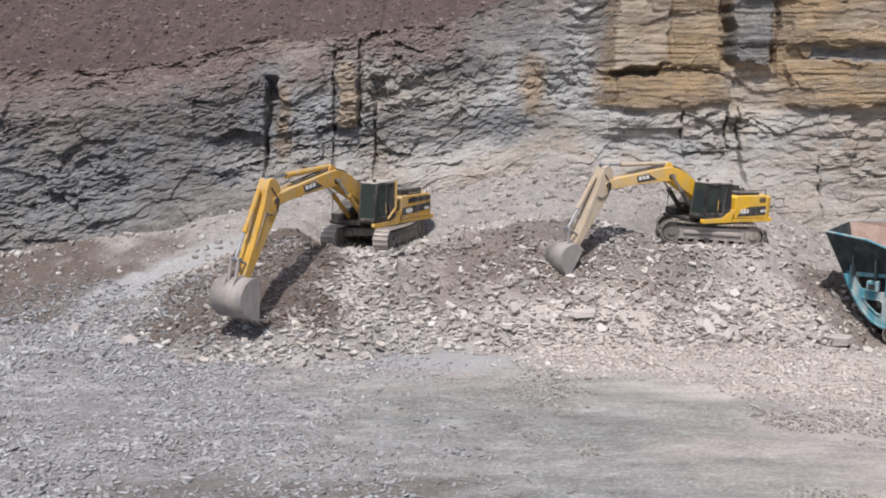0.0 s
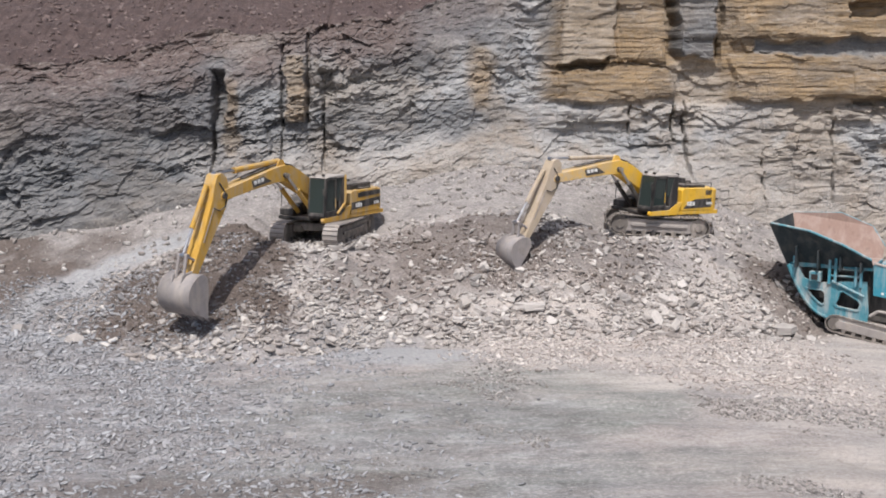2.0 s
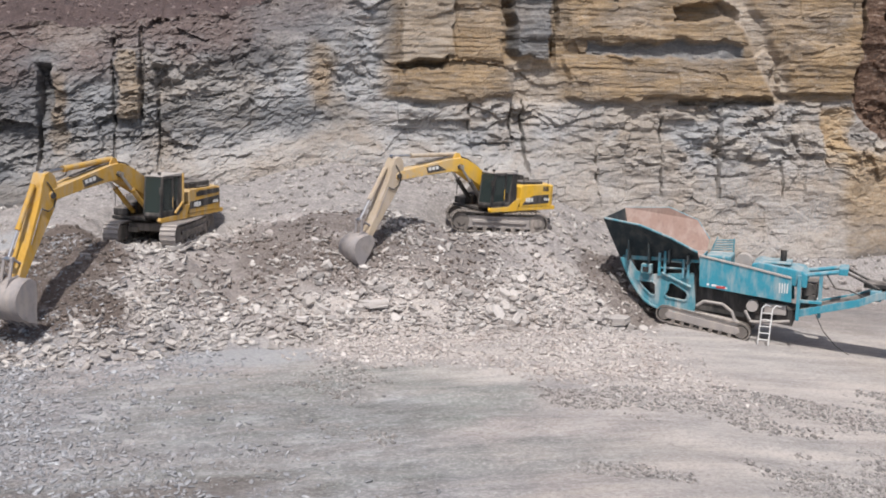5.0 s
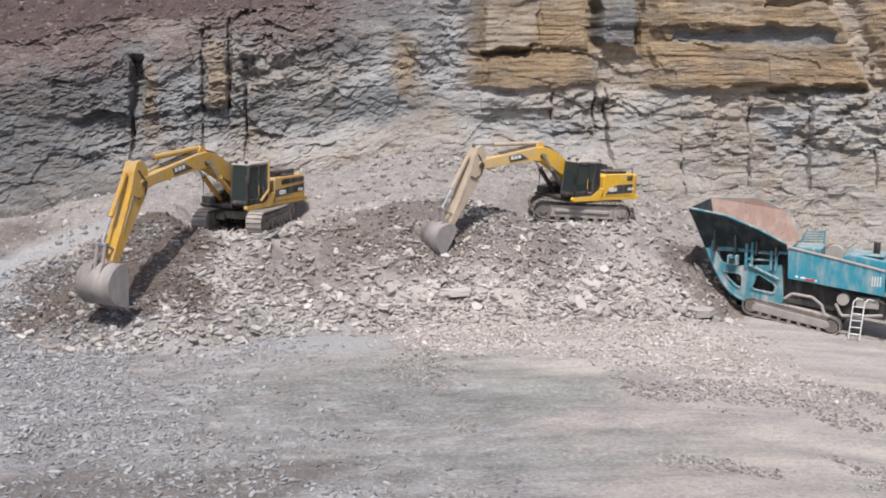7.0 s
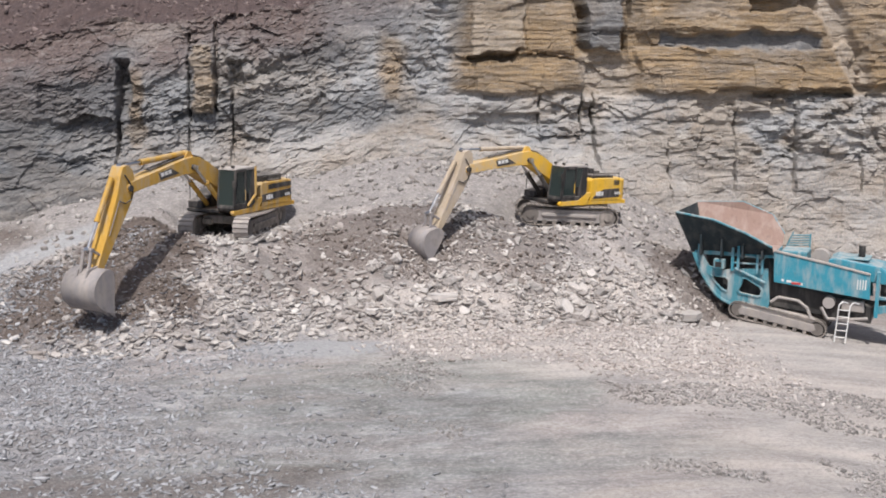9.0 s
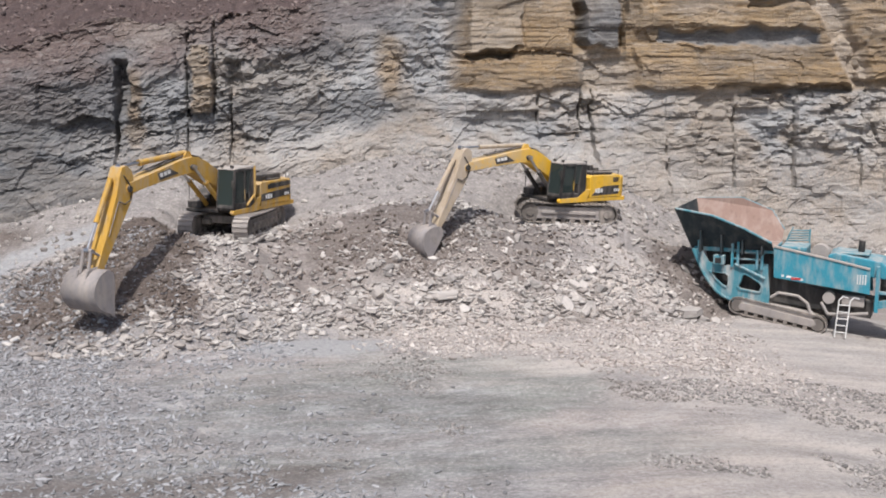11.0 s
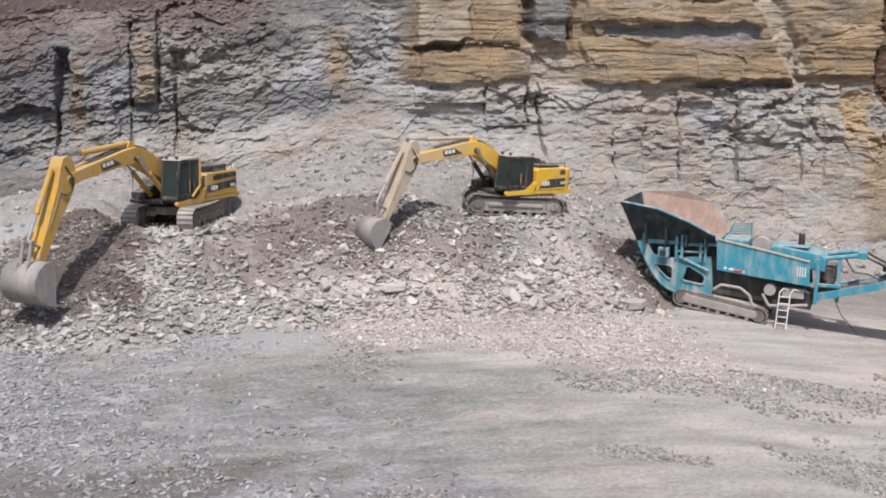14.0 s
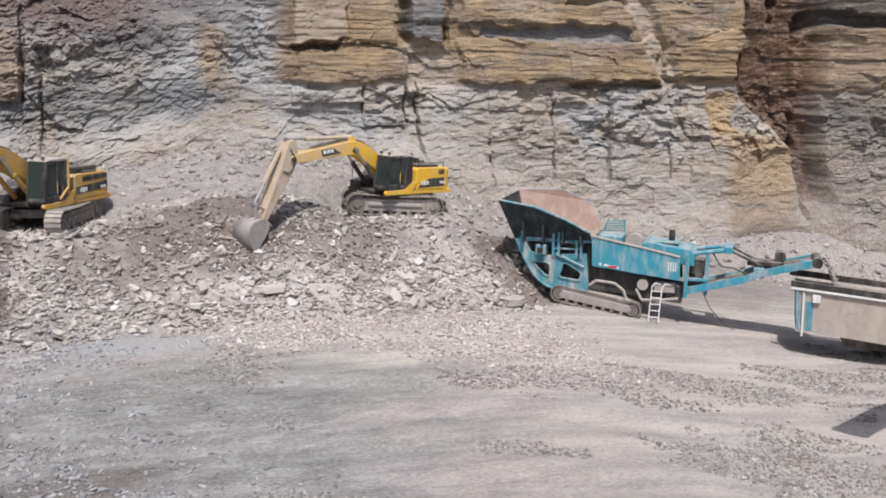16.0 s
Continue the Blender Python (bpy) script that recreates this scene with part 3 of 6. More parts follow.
    for jx, z0, z1, half, depth, lean in JOINTS:
        cx = jx + lean * (Z - z0) + 0.14 * fbm(Z / 0.9, Z * 0 + jx, 70)
        half = half * (0.85 + (0.35 if half > 0.3 else 0.9) * fbm(Z / 0.7, Z * 0 + 3 * jx, 69) + 0.4 * vnoise(X / 0.3, Z / 0.3, 68))
        D = D - depth * smooth(half * 1.35, half * 0.7, np.abs(X - cx)) * smooth(z0 - 0.3, z0 + 0.4, Z) * smooth(z1 + 0.3, z1 - 0.3, Z)

    def patch(x0, x1, z0, z1, e=0.15):
        w = 0.6 * fbm(X / 1.4, Z / 1.1, 71, 5)
        return smooth(x0 - e, x0 + e, X + w) * smooth(x1 + e, x1 - e, X + w) * smooth(z0 - e, z0 + e, Z + w) * smooth(z1 + e, z1 - e, Z + w)
    pillar = patch(-6.15, -4.95, 9.7, 13.5, 0.1)
    pale_block = patch(9.9, 12.7, 13.2, 19.5, 0.09)
    next_block = patch(12.8, 15.9, 13.0, 19.5, 0.09)
    over = patch(10.0, 16.4, 11.0, 12.8, 0.12)
    tower = patch(16.75, 18.8, 13.5, 19.0, 0.1)
    ledge = patch(19.7, 33.0, 11.1, 13.6, 0.09)
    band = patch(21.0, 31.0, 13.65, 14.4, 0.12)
    upper = patch(19.9, 30.8, 14.55, 15.7, 0.1)
    wob = 0.5 * fbm(X / 1.5, Z / 1.2, 87)
    chute = smooth(1.15, 0.45, np.abs(X - 33.6 + 0.55 * (Z - 11.3) + wob)) * smooth(10.5, 11.3, Z)
    orange = patch(33.6, 38.0, 11.5, 14.4, 0.1)
    gully = patch(16.4, 19.2, 10.4, 13.1, 0.5)
    lean_in = np.interp(Z, [2.0, 4.7, 6.5, 8.0, 9.5, 10.6], [6.1, 5.2, 4.6, 3.2, 0.9, 0.0])
    lean_out = np.interp(Z, [2.0, 4.7, 8.0, 10.0], [1.5, 0.9, 0.3, 0.0])
    brown = smooth(38.0, 38.6, X + wob - lean_in) * smooth(44.8, 43.8, X + 0.5 * wob - lean_out) * smooth(2.0, 4.0, Z)
    far_tan = patch(43.4, 58.0, 10.6, 14.6, 0.2)
    fan = patch(37.3, 43.3, 1.0, 8.0, 0.8)
    D = D + 0.5 * pillar + 0.3 * pale_block + 0.2 * next_block + 0.2 * over + 0.35 * tower + 0.35 * ledge - 0.25 * band + 0.3 * upper - 0.5 * chute + 0.5 * orange
    D = D - 0.5 * gully - 0.75 * brown - 0.7 * brown * smooth(40.5, 43.5, X - 0.5 * lean_out) + 0.3 * far_tan + 0.5 * fan
    D = D - 0.6 * patch(26.5, 33.0, 10.55, 11.0, 0.08) - 0.7 * patch(9.7, 12.2, 12.75, 13.15, 0.1) - 1.0 * patch(26.5, 30.6, 15.7, 16.6, 0.1) - 1.3 * patch(43.3, 49.0, 14.65, 15.7, 0.15)
    # loose apron at the foot
    foot = ground_z(X, cliff_y(X) - 1.0) + 0.6
    apron = smooth(foot + 2.0, foot - 0.5, Z + 0.5 * fbm(X / 2.0, Z, 73))
    D = D * (1 - 0.55 * apron) + 0.8 * apron
    Y = cliff_y(X) - D
    strip = patch(4.5, 5.7, 10.3, 14.3, 0.5)
    yellow = np.maximum.reduce([0.75 * pillar, 0.7 * strip, 0.7 * patch(-9.4, -8.6, 8.0, 12.2, 0.2), 0.95 * patch(36.3, 38.0, 6.7, 10.6, 0.15), 0.8 * fan, 0.95 * far_tan, 0.7 * patch(43.4, 58, 1.0, 10.6, 0.5), 0.5 * smooth(0.0, 0.3, fbm(X / 4, Z / 3, 77)) * smooth(14, 24, X), 0.35 * smooth(-0.05, 0.25, fbm(X / 3, Z / 2, 78))])
    tan_c = np.clip(np.maximum(tan * (1 - 0.85 * tower) * (1 - 0.9 * band), yellow), 0, 1)
    top = smooth(4.2, 0.9, H + 2.0 * fbm(X / 2.5, Z / 1.2, 74)) * np.maximum(smooth(5, -1, X), 0.55 * smooth(9, 6, X))
    red = np.maximum(0.95 * top, 0.6 * smooth(-6, -20, X) * smooth(7.5, 11, Z + 1.6 * fbm(X / 3, Z / 1.5, 79)))
    red = red * (1 - pillar)
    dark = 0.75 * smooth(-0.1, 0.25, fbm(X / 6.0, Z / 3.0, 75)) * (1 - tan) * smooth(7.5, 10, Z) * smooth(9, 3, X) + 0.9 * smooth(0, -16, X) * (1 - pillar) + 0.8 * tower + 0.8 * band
    # last patch: shade of the far right overhang, painted into the rock colour
    dark = dark + 0.85 * smooth(0.5, -0.4, np.abs(X - 1.4 - 0.4 * (Z - 13)) / 3.4 - 0.65 + 0.6 * fbm(X / 2, Z / 1.4, 256)) * smooth(11.6, 13.0, Z) + 0.6 * patch(8.4, 9.9, 13.3, 18.0, 0.2) + 0.6 * smooth(42.5, 44, X) * smooth(10.5, 9.5, Z) + 0.3 * smooth(43.5, 45, X) + 1.0 * patch(42.8, 60.0, 14.6, 21.0, 0.3)
    dust = np.maximum(apron * (0.25 + 0.75 * smooth(-14, -4, X)), 0.65 * smooth(8.8, 6.2, Z + fbm(X / 2.5, Z / 1.5, 268)) * smooth(-10, 2, X)) + 0.6 * gully + 0.8 * chute + 0.75 * smooth(8.6, 9.8, Z) * smooth(11.2, 10.7, Z) * smooth(9, 13, X) * smooth(29, 25, X) + 0.45 * smooth(20, 30, X) * smooth(7.5, 5, Z) * smooth(44, 40, X) + 0.3 * smooth(0.1, 0.4, fbm(X / 3.0, Z / 2.0, 76))
    ochre = 0.85 * patch(36.2, 37.7, 7.0, 10.4, 0.12) + 0.6 * patch(35.2, 37.6, 12.9, 14.4, 0.35) + 0.12 * pillar + 0.15 * strip + 0.7 * fan * smooth(3.0, 4.5, Z) + 0.5 * patch(21.0, 31.0, 14.7, 15.3, 0.25) + 0.35 * far_tan + 0.4 * chute + 0.2 * gully + 0.35 * patch(-9.4, -8.6, 8.0, 12.2, 0.2)
    light = 0.4 * pale_block + 0.1 * far_tan + 0.35 * gully + 0.35 * chute + 0.5 * smooth(0.0, 0.3, fbm(X / 1.6, Z / 1.0, 257)) * smooth(10, 24, X) * smooth(6.5, 8, Z) * (1 - tan)
    dust = dust * (1 - 0.75 * fan)
    dust, dark = dust * (1 - 0.8 * brown), dark * (1 - 0.7 * brown)
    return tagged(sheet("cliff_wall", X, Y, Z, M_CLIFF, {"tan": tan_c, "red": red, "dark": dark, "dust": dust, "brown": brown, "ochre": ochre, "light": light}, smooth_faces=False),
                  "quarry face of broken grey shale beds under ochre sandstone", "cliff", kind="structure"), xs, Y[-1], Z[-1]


cliff, rim_x, rim_y, rim_top = build_cliff()


def build_upper_slope():
    back = np.concatenate([[0.0, 0.15, 0.3], np.arange(0.5, 22, 0.22), 22 + np.geomspace(0.5, 700, 40)])
    X, B = np.meshgrid(rim_x, back)
    RY, RZ = np.broadcast_to(rim_y, X.shape), np.broadcast_to(rim_top, X.shape)
    rise = np.where(B < 30, 0.36 * B, 10.8 + 4 * smooth(30, 100, B))
    n = smooth(0, 1.5, B)
    Z = RZ - 0.004 + rise + n * (0.5 * fbm(X / 3.0, B / 3.0, 80, 5) + 0.12 * fbm(X / 0.5, B / 0.5, 81, 3))
    return tagged(sheet("upper_slope", X, RY + B, Z, M_RED), "reddish brown stony soil slope above the quarry face", "hillside", kind="structure")


upper_slope = build_upper_slope()


# ---- loose stone ----
def stones(name, material, centres, sizes, flat, seed, parent=None, sink=0.25, up=None):
    """Many angular slabs as one mesh: each a bent prism of five to seven sides with a chipped top."""
    rng = np.random.default_rng(seed)
    n, k = len(centres), 5
    ang = (np.arange(k)[None] + rng.uniform(-0.35, 0.35, (n, k))) * 2 * np.pi / k
    rad = rng.uniform(0.45, 1.3, (n, k))
    stretch = rng.uniform(0.3, 0.85, (n, 1))
    bx, by = np.cos(ang) * rad, np.sin(ang) * rad * stretch
    h = (flat * rng.uniform(0.6, 1.5, n))[:, None]
    inset = rng.uniform(0.9, 1.0, (n, k))
    tilt_top = rng.uniform(-0.35, 0.35, (n, 2))
    low = np.stack([bx, by, -h * rng.uniform(0.7, 1.0, (n, k))], -1)
    mid = np.stack([bx * 1.02, by * 1.02, h * rng.uniform(0.55, 0.95, (n, k))], -1)
    tx, ty = bx * inset, by * inset
    topv = np.stack([tx, ty, h * (1 + tilt_top[:, :1] * tx + tilt_top[:, 1:] * ty)], -1)
    co = np.concatenate([low, mid, topv], 1) * np.asarray(sizes)[:, None, None]
    # turn each one at random, mostly lying flat
    yaw, lean, way = rng.uniform(0, 2 * np.pi, n), rng.normal(0, 0.55, n), rng.uniform(0, 2 * np.pi, n)
    cy, sy = np.cos(yaw), np.sin(yaw)
    x, y = co[..., 0] * cy[:, None] - co[..., 1] * sy[:, None], co[..., 0] * sy[:, None] + co[..., 1] * cy[:, None]
    z = co[..., 2]
    cw, sw, cl, sl = np.cos(way)[:, None], np.sin(way)[:, None], np.cos(lean)[:, None], np.sin(lean)[:, None]
    a, b = x * cw + y * sw, -x * sw + y * cw
    a, z = a * cl - z * sl, a * sl + z * cl
    x, y = a * cw - b * sw, a * sw + b * cw
    co = np.stack([x, y, z], -1) + np.asarray(centres)[:, None, :]
    ring = np.arange(k)
    nxt = (ring + 1) % k
    quads = np.concatenate([np.stack([ring, nxt, nxt + k, ring + k], -1), np.stack([ring + k, nxt + k, nxt + 2 * k, ring + 2 * k], -1)])
    V = 3 * k
    off = (np.arange(n) * V)[:, None, None]
    q = (quads[None] + off).reshape(-1, 4)
    caps = (np.stack([ring + 2 * k, ring[::-1]])[None] + off).reshape(-1, k)
    me = bpy.data.meshes.new(name)
    me.vertices.add(n * V)
    me.vertices.foreach_set("co", co.reshape(-1).astype(np.float32))
    loops = np.concatenate([q.ravel(), caps.ravel()]).astype(np.int32)
    me.loops.add(len(loops))
    me.loops.foreach_set("vertex_index", loops)
    me.polygons.add(len(q) + len(caps))
    starts = np.concatenate([np.arange(len(q)) * 4, q.size + np.arange(len(caps)) * k]).astype(np.int32)
    me.polygons.foreach_set("loop_start", starts)
    me.polygons.foreach_set("loop_total", np.concatenate([np.full(len(q), 4), np.full(len(caps), k)]).astype(np.int32))
    me.update(calc_edges=True)
    me.materials.append(material)
    ob = new(name, me)
    if parent:
        ob.parent = parent
    return ob


def scatter(n, x0, x1, y0, y1, lo, hi, power, seed, keep):
    """Places and sizes: few large, many small, kept by a density from 0 to 1."""
    rng = np.random.default_rng(seed)
    x, y = rng.uniform(x0, x1, n), rng.uniform(y0, y1, n)
    s = lo + (hi - lo) * rng.uniform(0, 1, n) ** power
    ok = rng.uniform(0, 1, n) < keep(x, y)
    x, y, s = x[ok], y[ok], s[ok]
    z = ground_z(x, y) + 0.12 * s
    return np.stack([x, y, z], -1), s


def pile_density(x, y):
    d = y - toe_line(x)
    return smooth(-1.2, 0.6, d) * smooth(52.5, 49.5, y) * smooth(-17, -11, x) * smooth(23, 17, x) * (0.3 + 0.65 * smooth(-0.25, 0.2, fbm(x / 2.5, y / 2.0, 90)))


def soil_patch(x, y):
    return np.maximum.reduce([zone(x, y, -8.8, 46.0, 4.6, 3.6, 34), zone(x, y, -8.7, 47.0, 3.4, 2.8, 58, 0.4), zone(x, y, -8.0, 49.0, 3.2, 1.9, 64, 0.4), 0.9 * zone(x, y, 19.2, 48.0, 1.9, 2.6, 59), 0.85 * zone(x, y, -11.5, 46.0, 2.6, 3.2, 47), 0.8 * zone(x, y, 4.0, 48.5, 4.5, 2.6, 35), 0.55 * zone(x, y, 10, 48.3, 3.5, 2.2, 36), 0.4 * zone(x, y, 0, 46.5, 3, 2, 37)])


def damp_patch(x, y):
    return np.maximum(zone(x, y, 2, 35.8, 8, 4.0, 31), 0.6 * zone(x, y, -1.5, 29.4, 8, 2.2, 32))


def loose(name, material, label, *args, flat=0.4, seed=1):
    c, s = scatter(*args)
    return tagged(stones(name, material, c, s, flat, seed), label, "rubble", kind="stuff")


loose("rubble", M_ROCK, "pale grey angular shale blocks heaped on the pile", 130000, -16, 24, 40, 53, 0.022, 0.29, 6.5, 101,
      lambda x, y: pile_density(x, y) * (1 - 0.92 * soil_patch(x, y)) * (1 - haul_track(x, y)) * (0.35 + 0.65 * smooth(-0.15, 0.15, fbm(x / 1.3, y / 1.0, 261))), flat=0.20, seed=1)
loose("rubble_slabs", M_ROCK, "large pale shale slabs lying on the pile face", 3000, -13, 21, 41, 50, 0.18, 0.42, 2.0, 102,
      lambda x, y: 0.55 * pile_density(x, y) * (1 - soil_patch(x, y)) * (0.4 + smooth(3.5, 0.5, y - toe_line(x))), flat=0.15, seed=2)
loose("soil_clods", M_ROCK_DARK, "brown earthy clods and stones on the pile", 34000, -13, 22, 42, 52, 0.022, 0.15, 5.0, 103,
      lambda x, y: soil_patch(x, y) * pile_density(x, y), flat=0.55, seed=3)
loose("gravel", M_GRAVEL_DARK, "grey gravel and stone chips strewn over the floor", 190000, -28, 6, 22, 50, 0.018, 0.16, 4.5, 104,
      lambda x, y: smooth(5, -6, x + 0.35 * (y - 36) + 3 * fbm(x / 5, y / 4, 91)) * (0.25 + 0.75 * smooth(-0.3, 0.2, fbm(x / 3, y / 3, 92))) * (1 - 0.8 * damp_patch(x, y)), flat=0.18, seed=4)
loose("gravel_band", M_GRAVEL, "pinkish stone chips at the foot of the pile", 100000, -1, 32, 30, 48, 0.02, 0.17, 4.5, 105,
      lambda x, y: gravel_fan(x, y) * (0.4 + 0.6 * smooth(-0.2, 0.2, fbm(x / 2, y / 1.5, 93))), flat=0.22, seed=5)
loose("floor_chips", M_CHIPS, "small chips along the ruts of the floor", 150000, -2, 36, 21, 44, 0.015, 0.11, 3.0, 106,
      lambda x, y: smooth(0.16, 0.40, fbm(x / 4, (y + 0.34 * x) / 1.7, 94) + 0.32 * zone(x, y, 21, 27.5, 5, 3.2, 98) + 0.2 * zone(x, y, 18, 34.5, 6, 1.2, 99)) * smooth(-2, 6, x), flat=0.32, seed=6)
loose("rubble_field", M_GRAVEL_DARK, "grey shale rubble strewn beside the haul track", 12000, -28, -8, 36, 50, 0.03, 0.26, 4.0, 109,
      lambda x, y: zone(x, y, -17.5, 43.5, 7, 4, 96) * (0.35 + 0.65 * smooth(-0.1, 0.3, fbm(x / 2, y / 2, 97))), flat=0.2, seed=10)
loose("near_rubble", M_GRAVEL_DARK, "dark grey shale plates strewn over the near floor", 9000, -20, -4, 22, 36, 0.03, 0.22, 3.5, 110,
      lambda x, y: np.maximum(zone(x, y, -11, 26.2, 3.6, 2.0, 61), np.maximum(0.8 * zone(x, y, -14.5, 31, 2.5, 3.0, 62), 0.25 * smooth(-4, -8, x))), flat=0.18, seed=11)
loose("talus", M_ROCK, "dusty broken stone at the foot of the rock face", 26000, -30, 50, 49.5, 58, 0.03, 0.24, 5.0, 107,
      lambda x, y: 0.8 * smooth(-6.5, 0, y - cliff_y(x) + 0.8) * (0.4 + smooth(-0.1, 0.3, fbm(x / 4, y / 2, 95))), flat=0.5, seed=7)


def slope_stones():
    """Stones strewn over the soil above the face."""
    rng = np.random.default_rng(108)
    me = upper_slope.data
    co = np.zeros(len(me.vertices) * 3, np.float32)
    me.vertices.foreach_get("co", co)
    co = co.reshape(-1, 3)
    co = co[(co[:, 0] > -32) & (co[:, 0] < 14) & (co[:, 1] < 76)]
    pick = co[rng.integers(0, len(co), 9000)].astype(float)
    pick[:, :2] += rng.uniform(-0.06, 0.06, (9000, 2))
    size = 0.03 + 0.22 * rng.uniform(0, 1, 9000) ** 5
    return tagged(stones("slope_stones", M_RED_STONE, pick, size, 0.4, 8), "reddish brown stones strewn over the upper slope", "rubble", kind="stuff")


slope_stones()


# ---- excavators ----
def frame_xz(origin, deg):
    """A frame in the boom's plane: x runs along the given angle over the horizon, z to its left."""
    return Matrix.Translation(origin) @ rot_y(-deg)


def track(parent, name, y, length, width, height, label, belt_mat, frame_mat):
    """A crawler: belt of ribbed shoes round a frame with sprocket, idler and rollers."""
    r = height / 2
    bm = bmesh.new()
    half = length / 2 - r
    straight, arc = 2 * half, math.pi * r
    total = 2 * (straight + arc)
    n = int(total / 0.215)
    for k in range(n):
        s = total * k / n
        if s < straight:
            p, a = (-half + s, r), 0
        elif s < straight + arc:
            q = (s - straight) / r
            p, a = (half + math.sin(q) * r, math.cos(q) * r), -q
        elif s < 2 * straight + arc:
            p, a = (half - (s - straight - arc), -r), math.pi
        else:
            q = (s - 2 * straight - arc) / r
            p, a = (-half - math.sin(q) * r, -math.cos(q) * r), math.pi - q
        # the upper run sags a little between the rollers
        sag = 0.05 * math.sin(math.pi * (p[0] + half) / straight) if s < straight else 0
        m = Matrix.Translation((p[0], y, r + p[1] - sag)) @ Matrix.Rotation(-a, 4, 'Y')
        add_box(bm, (0.20, width, 0.045), (0, 0, -0.02), m, 0)
        add_box(bm, (0.03, width, 0.05), (0.06, 0, 0.02), m, 0)
    belt = part("track", bm, belt_mat, parent, label)
    s = 1 if y > 0 else -1
    bm = bmesh.new()
    add_prism(bm, [(-half, 0.2), (half, 0.2), (half + 0.15, r), (half, height - 0.24), (-half, height - 0.20), (-half - 0.15, r)], y - 0.2, y + 0.2, None, 0.03)
    add_box(bm, (length * 0.56, 0.1, 0.16), (0, y + s * 0.25, r + 0.02), None, 0.03)
    part("track_frame", bm, frame_mat, belt)
    for nm, cx, rr in (("sprocket", -half, r - 0.1), ("idler", half, r - 0.1)):
        bm = bmesh.new()
        add_rod(bm, (cx, y - 0.22, r), (cx, y + 0.22, r), rr, 24)
        add_rod(bm, (cx, y + s * 0.2, r), (cx, y + s * 0.3, r), rr * 0.45, 16)
        part(nm, bm, M_TRACK, belt)
    for k in range(8):
        cx = -half + (k + 0.5) * straight / 8
        bm = bmesh.new()
        add_rod(bm, (cx, y - 0.24, 0.16), (cx, y + 0.24, 0.16), 0.12, 12)
        part("roller", bm, M_TRACK, belt)
    return belt


def add_ram(parent, U, a, b, ys, r, split, paint):
    """A hydraulic cylinder with its bright rod."""
    for y in ys:
        pa, pb = Vector((a[0], y, a[2])), Vector((b[0], y, b[2]))
        pc = pa.lerp(pb, split)
        bm = bmesh.new()
        add_rod(bm, pa, pc, r, 14, m=U)
        add_rod(bm, pc.lerp(pa, 0.06), pc, r * 1.12, 14, m=U)
        body = part("cylinder", bm, paint, parent)
        bm = bmesh.new()
        add_rod(bm, pc, pb, r * 0.55, 12, m=U)
        add_rod(bm, pb + Vector((0, -0.12, 0)), pb + Vector((0, 0.12, 0)), r * 0.9, 12, m=U)
        part("rod", bm, M_CHROME, body)


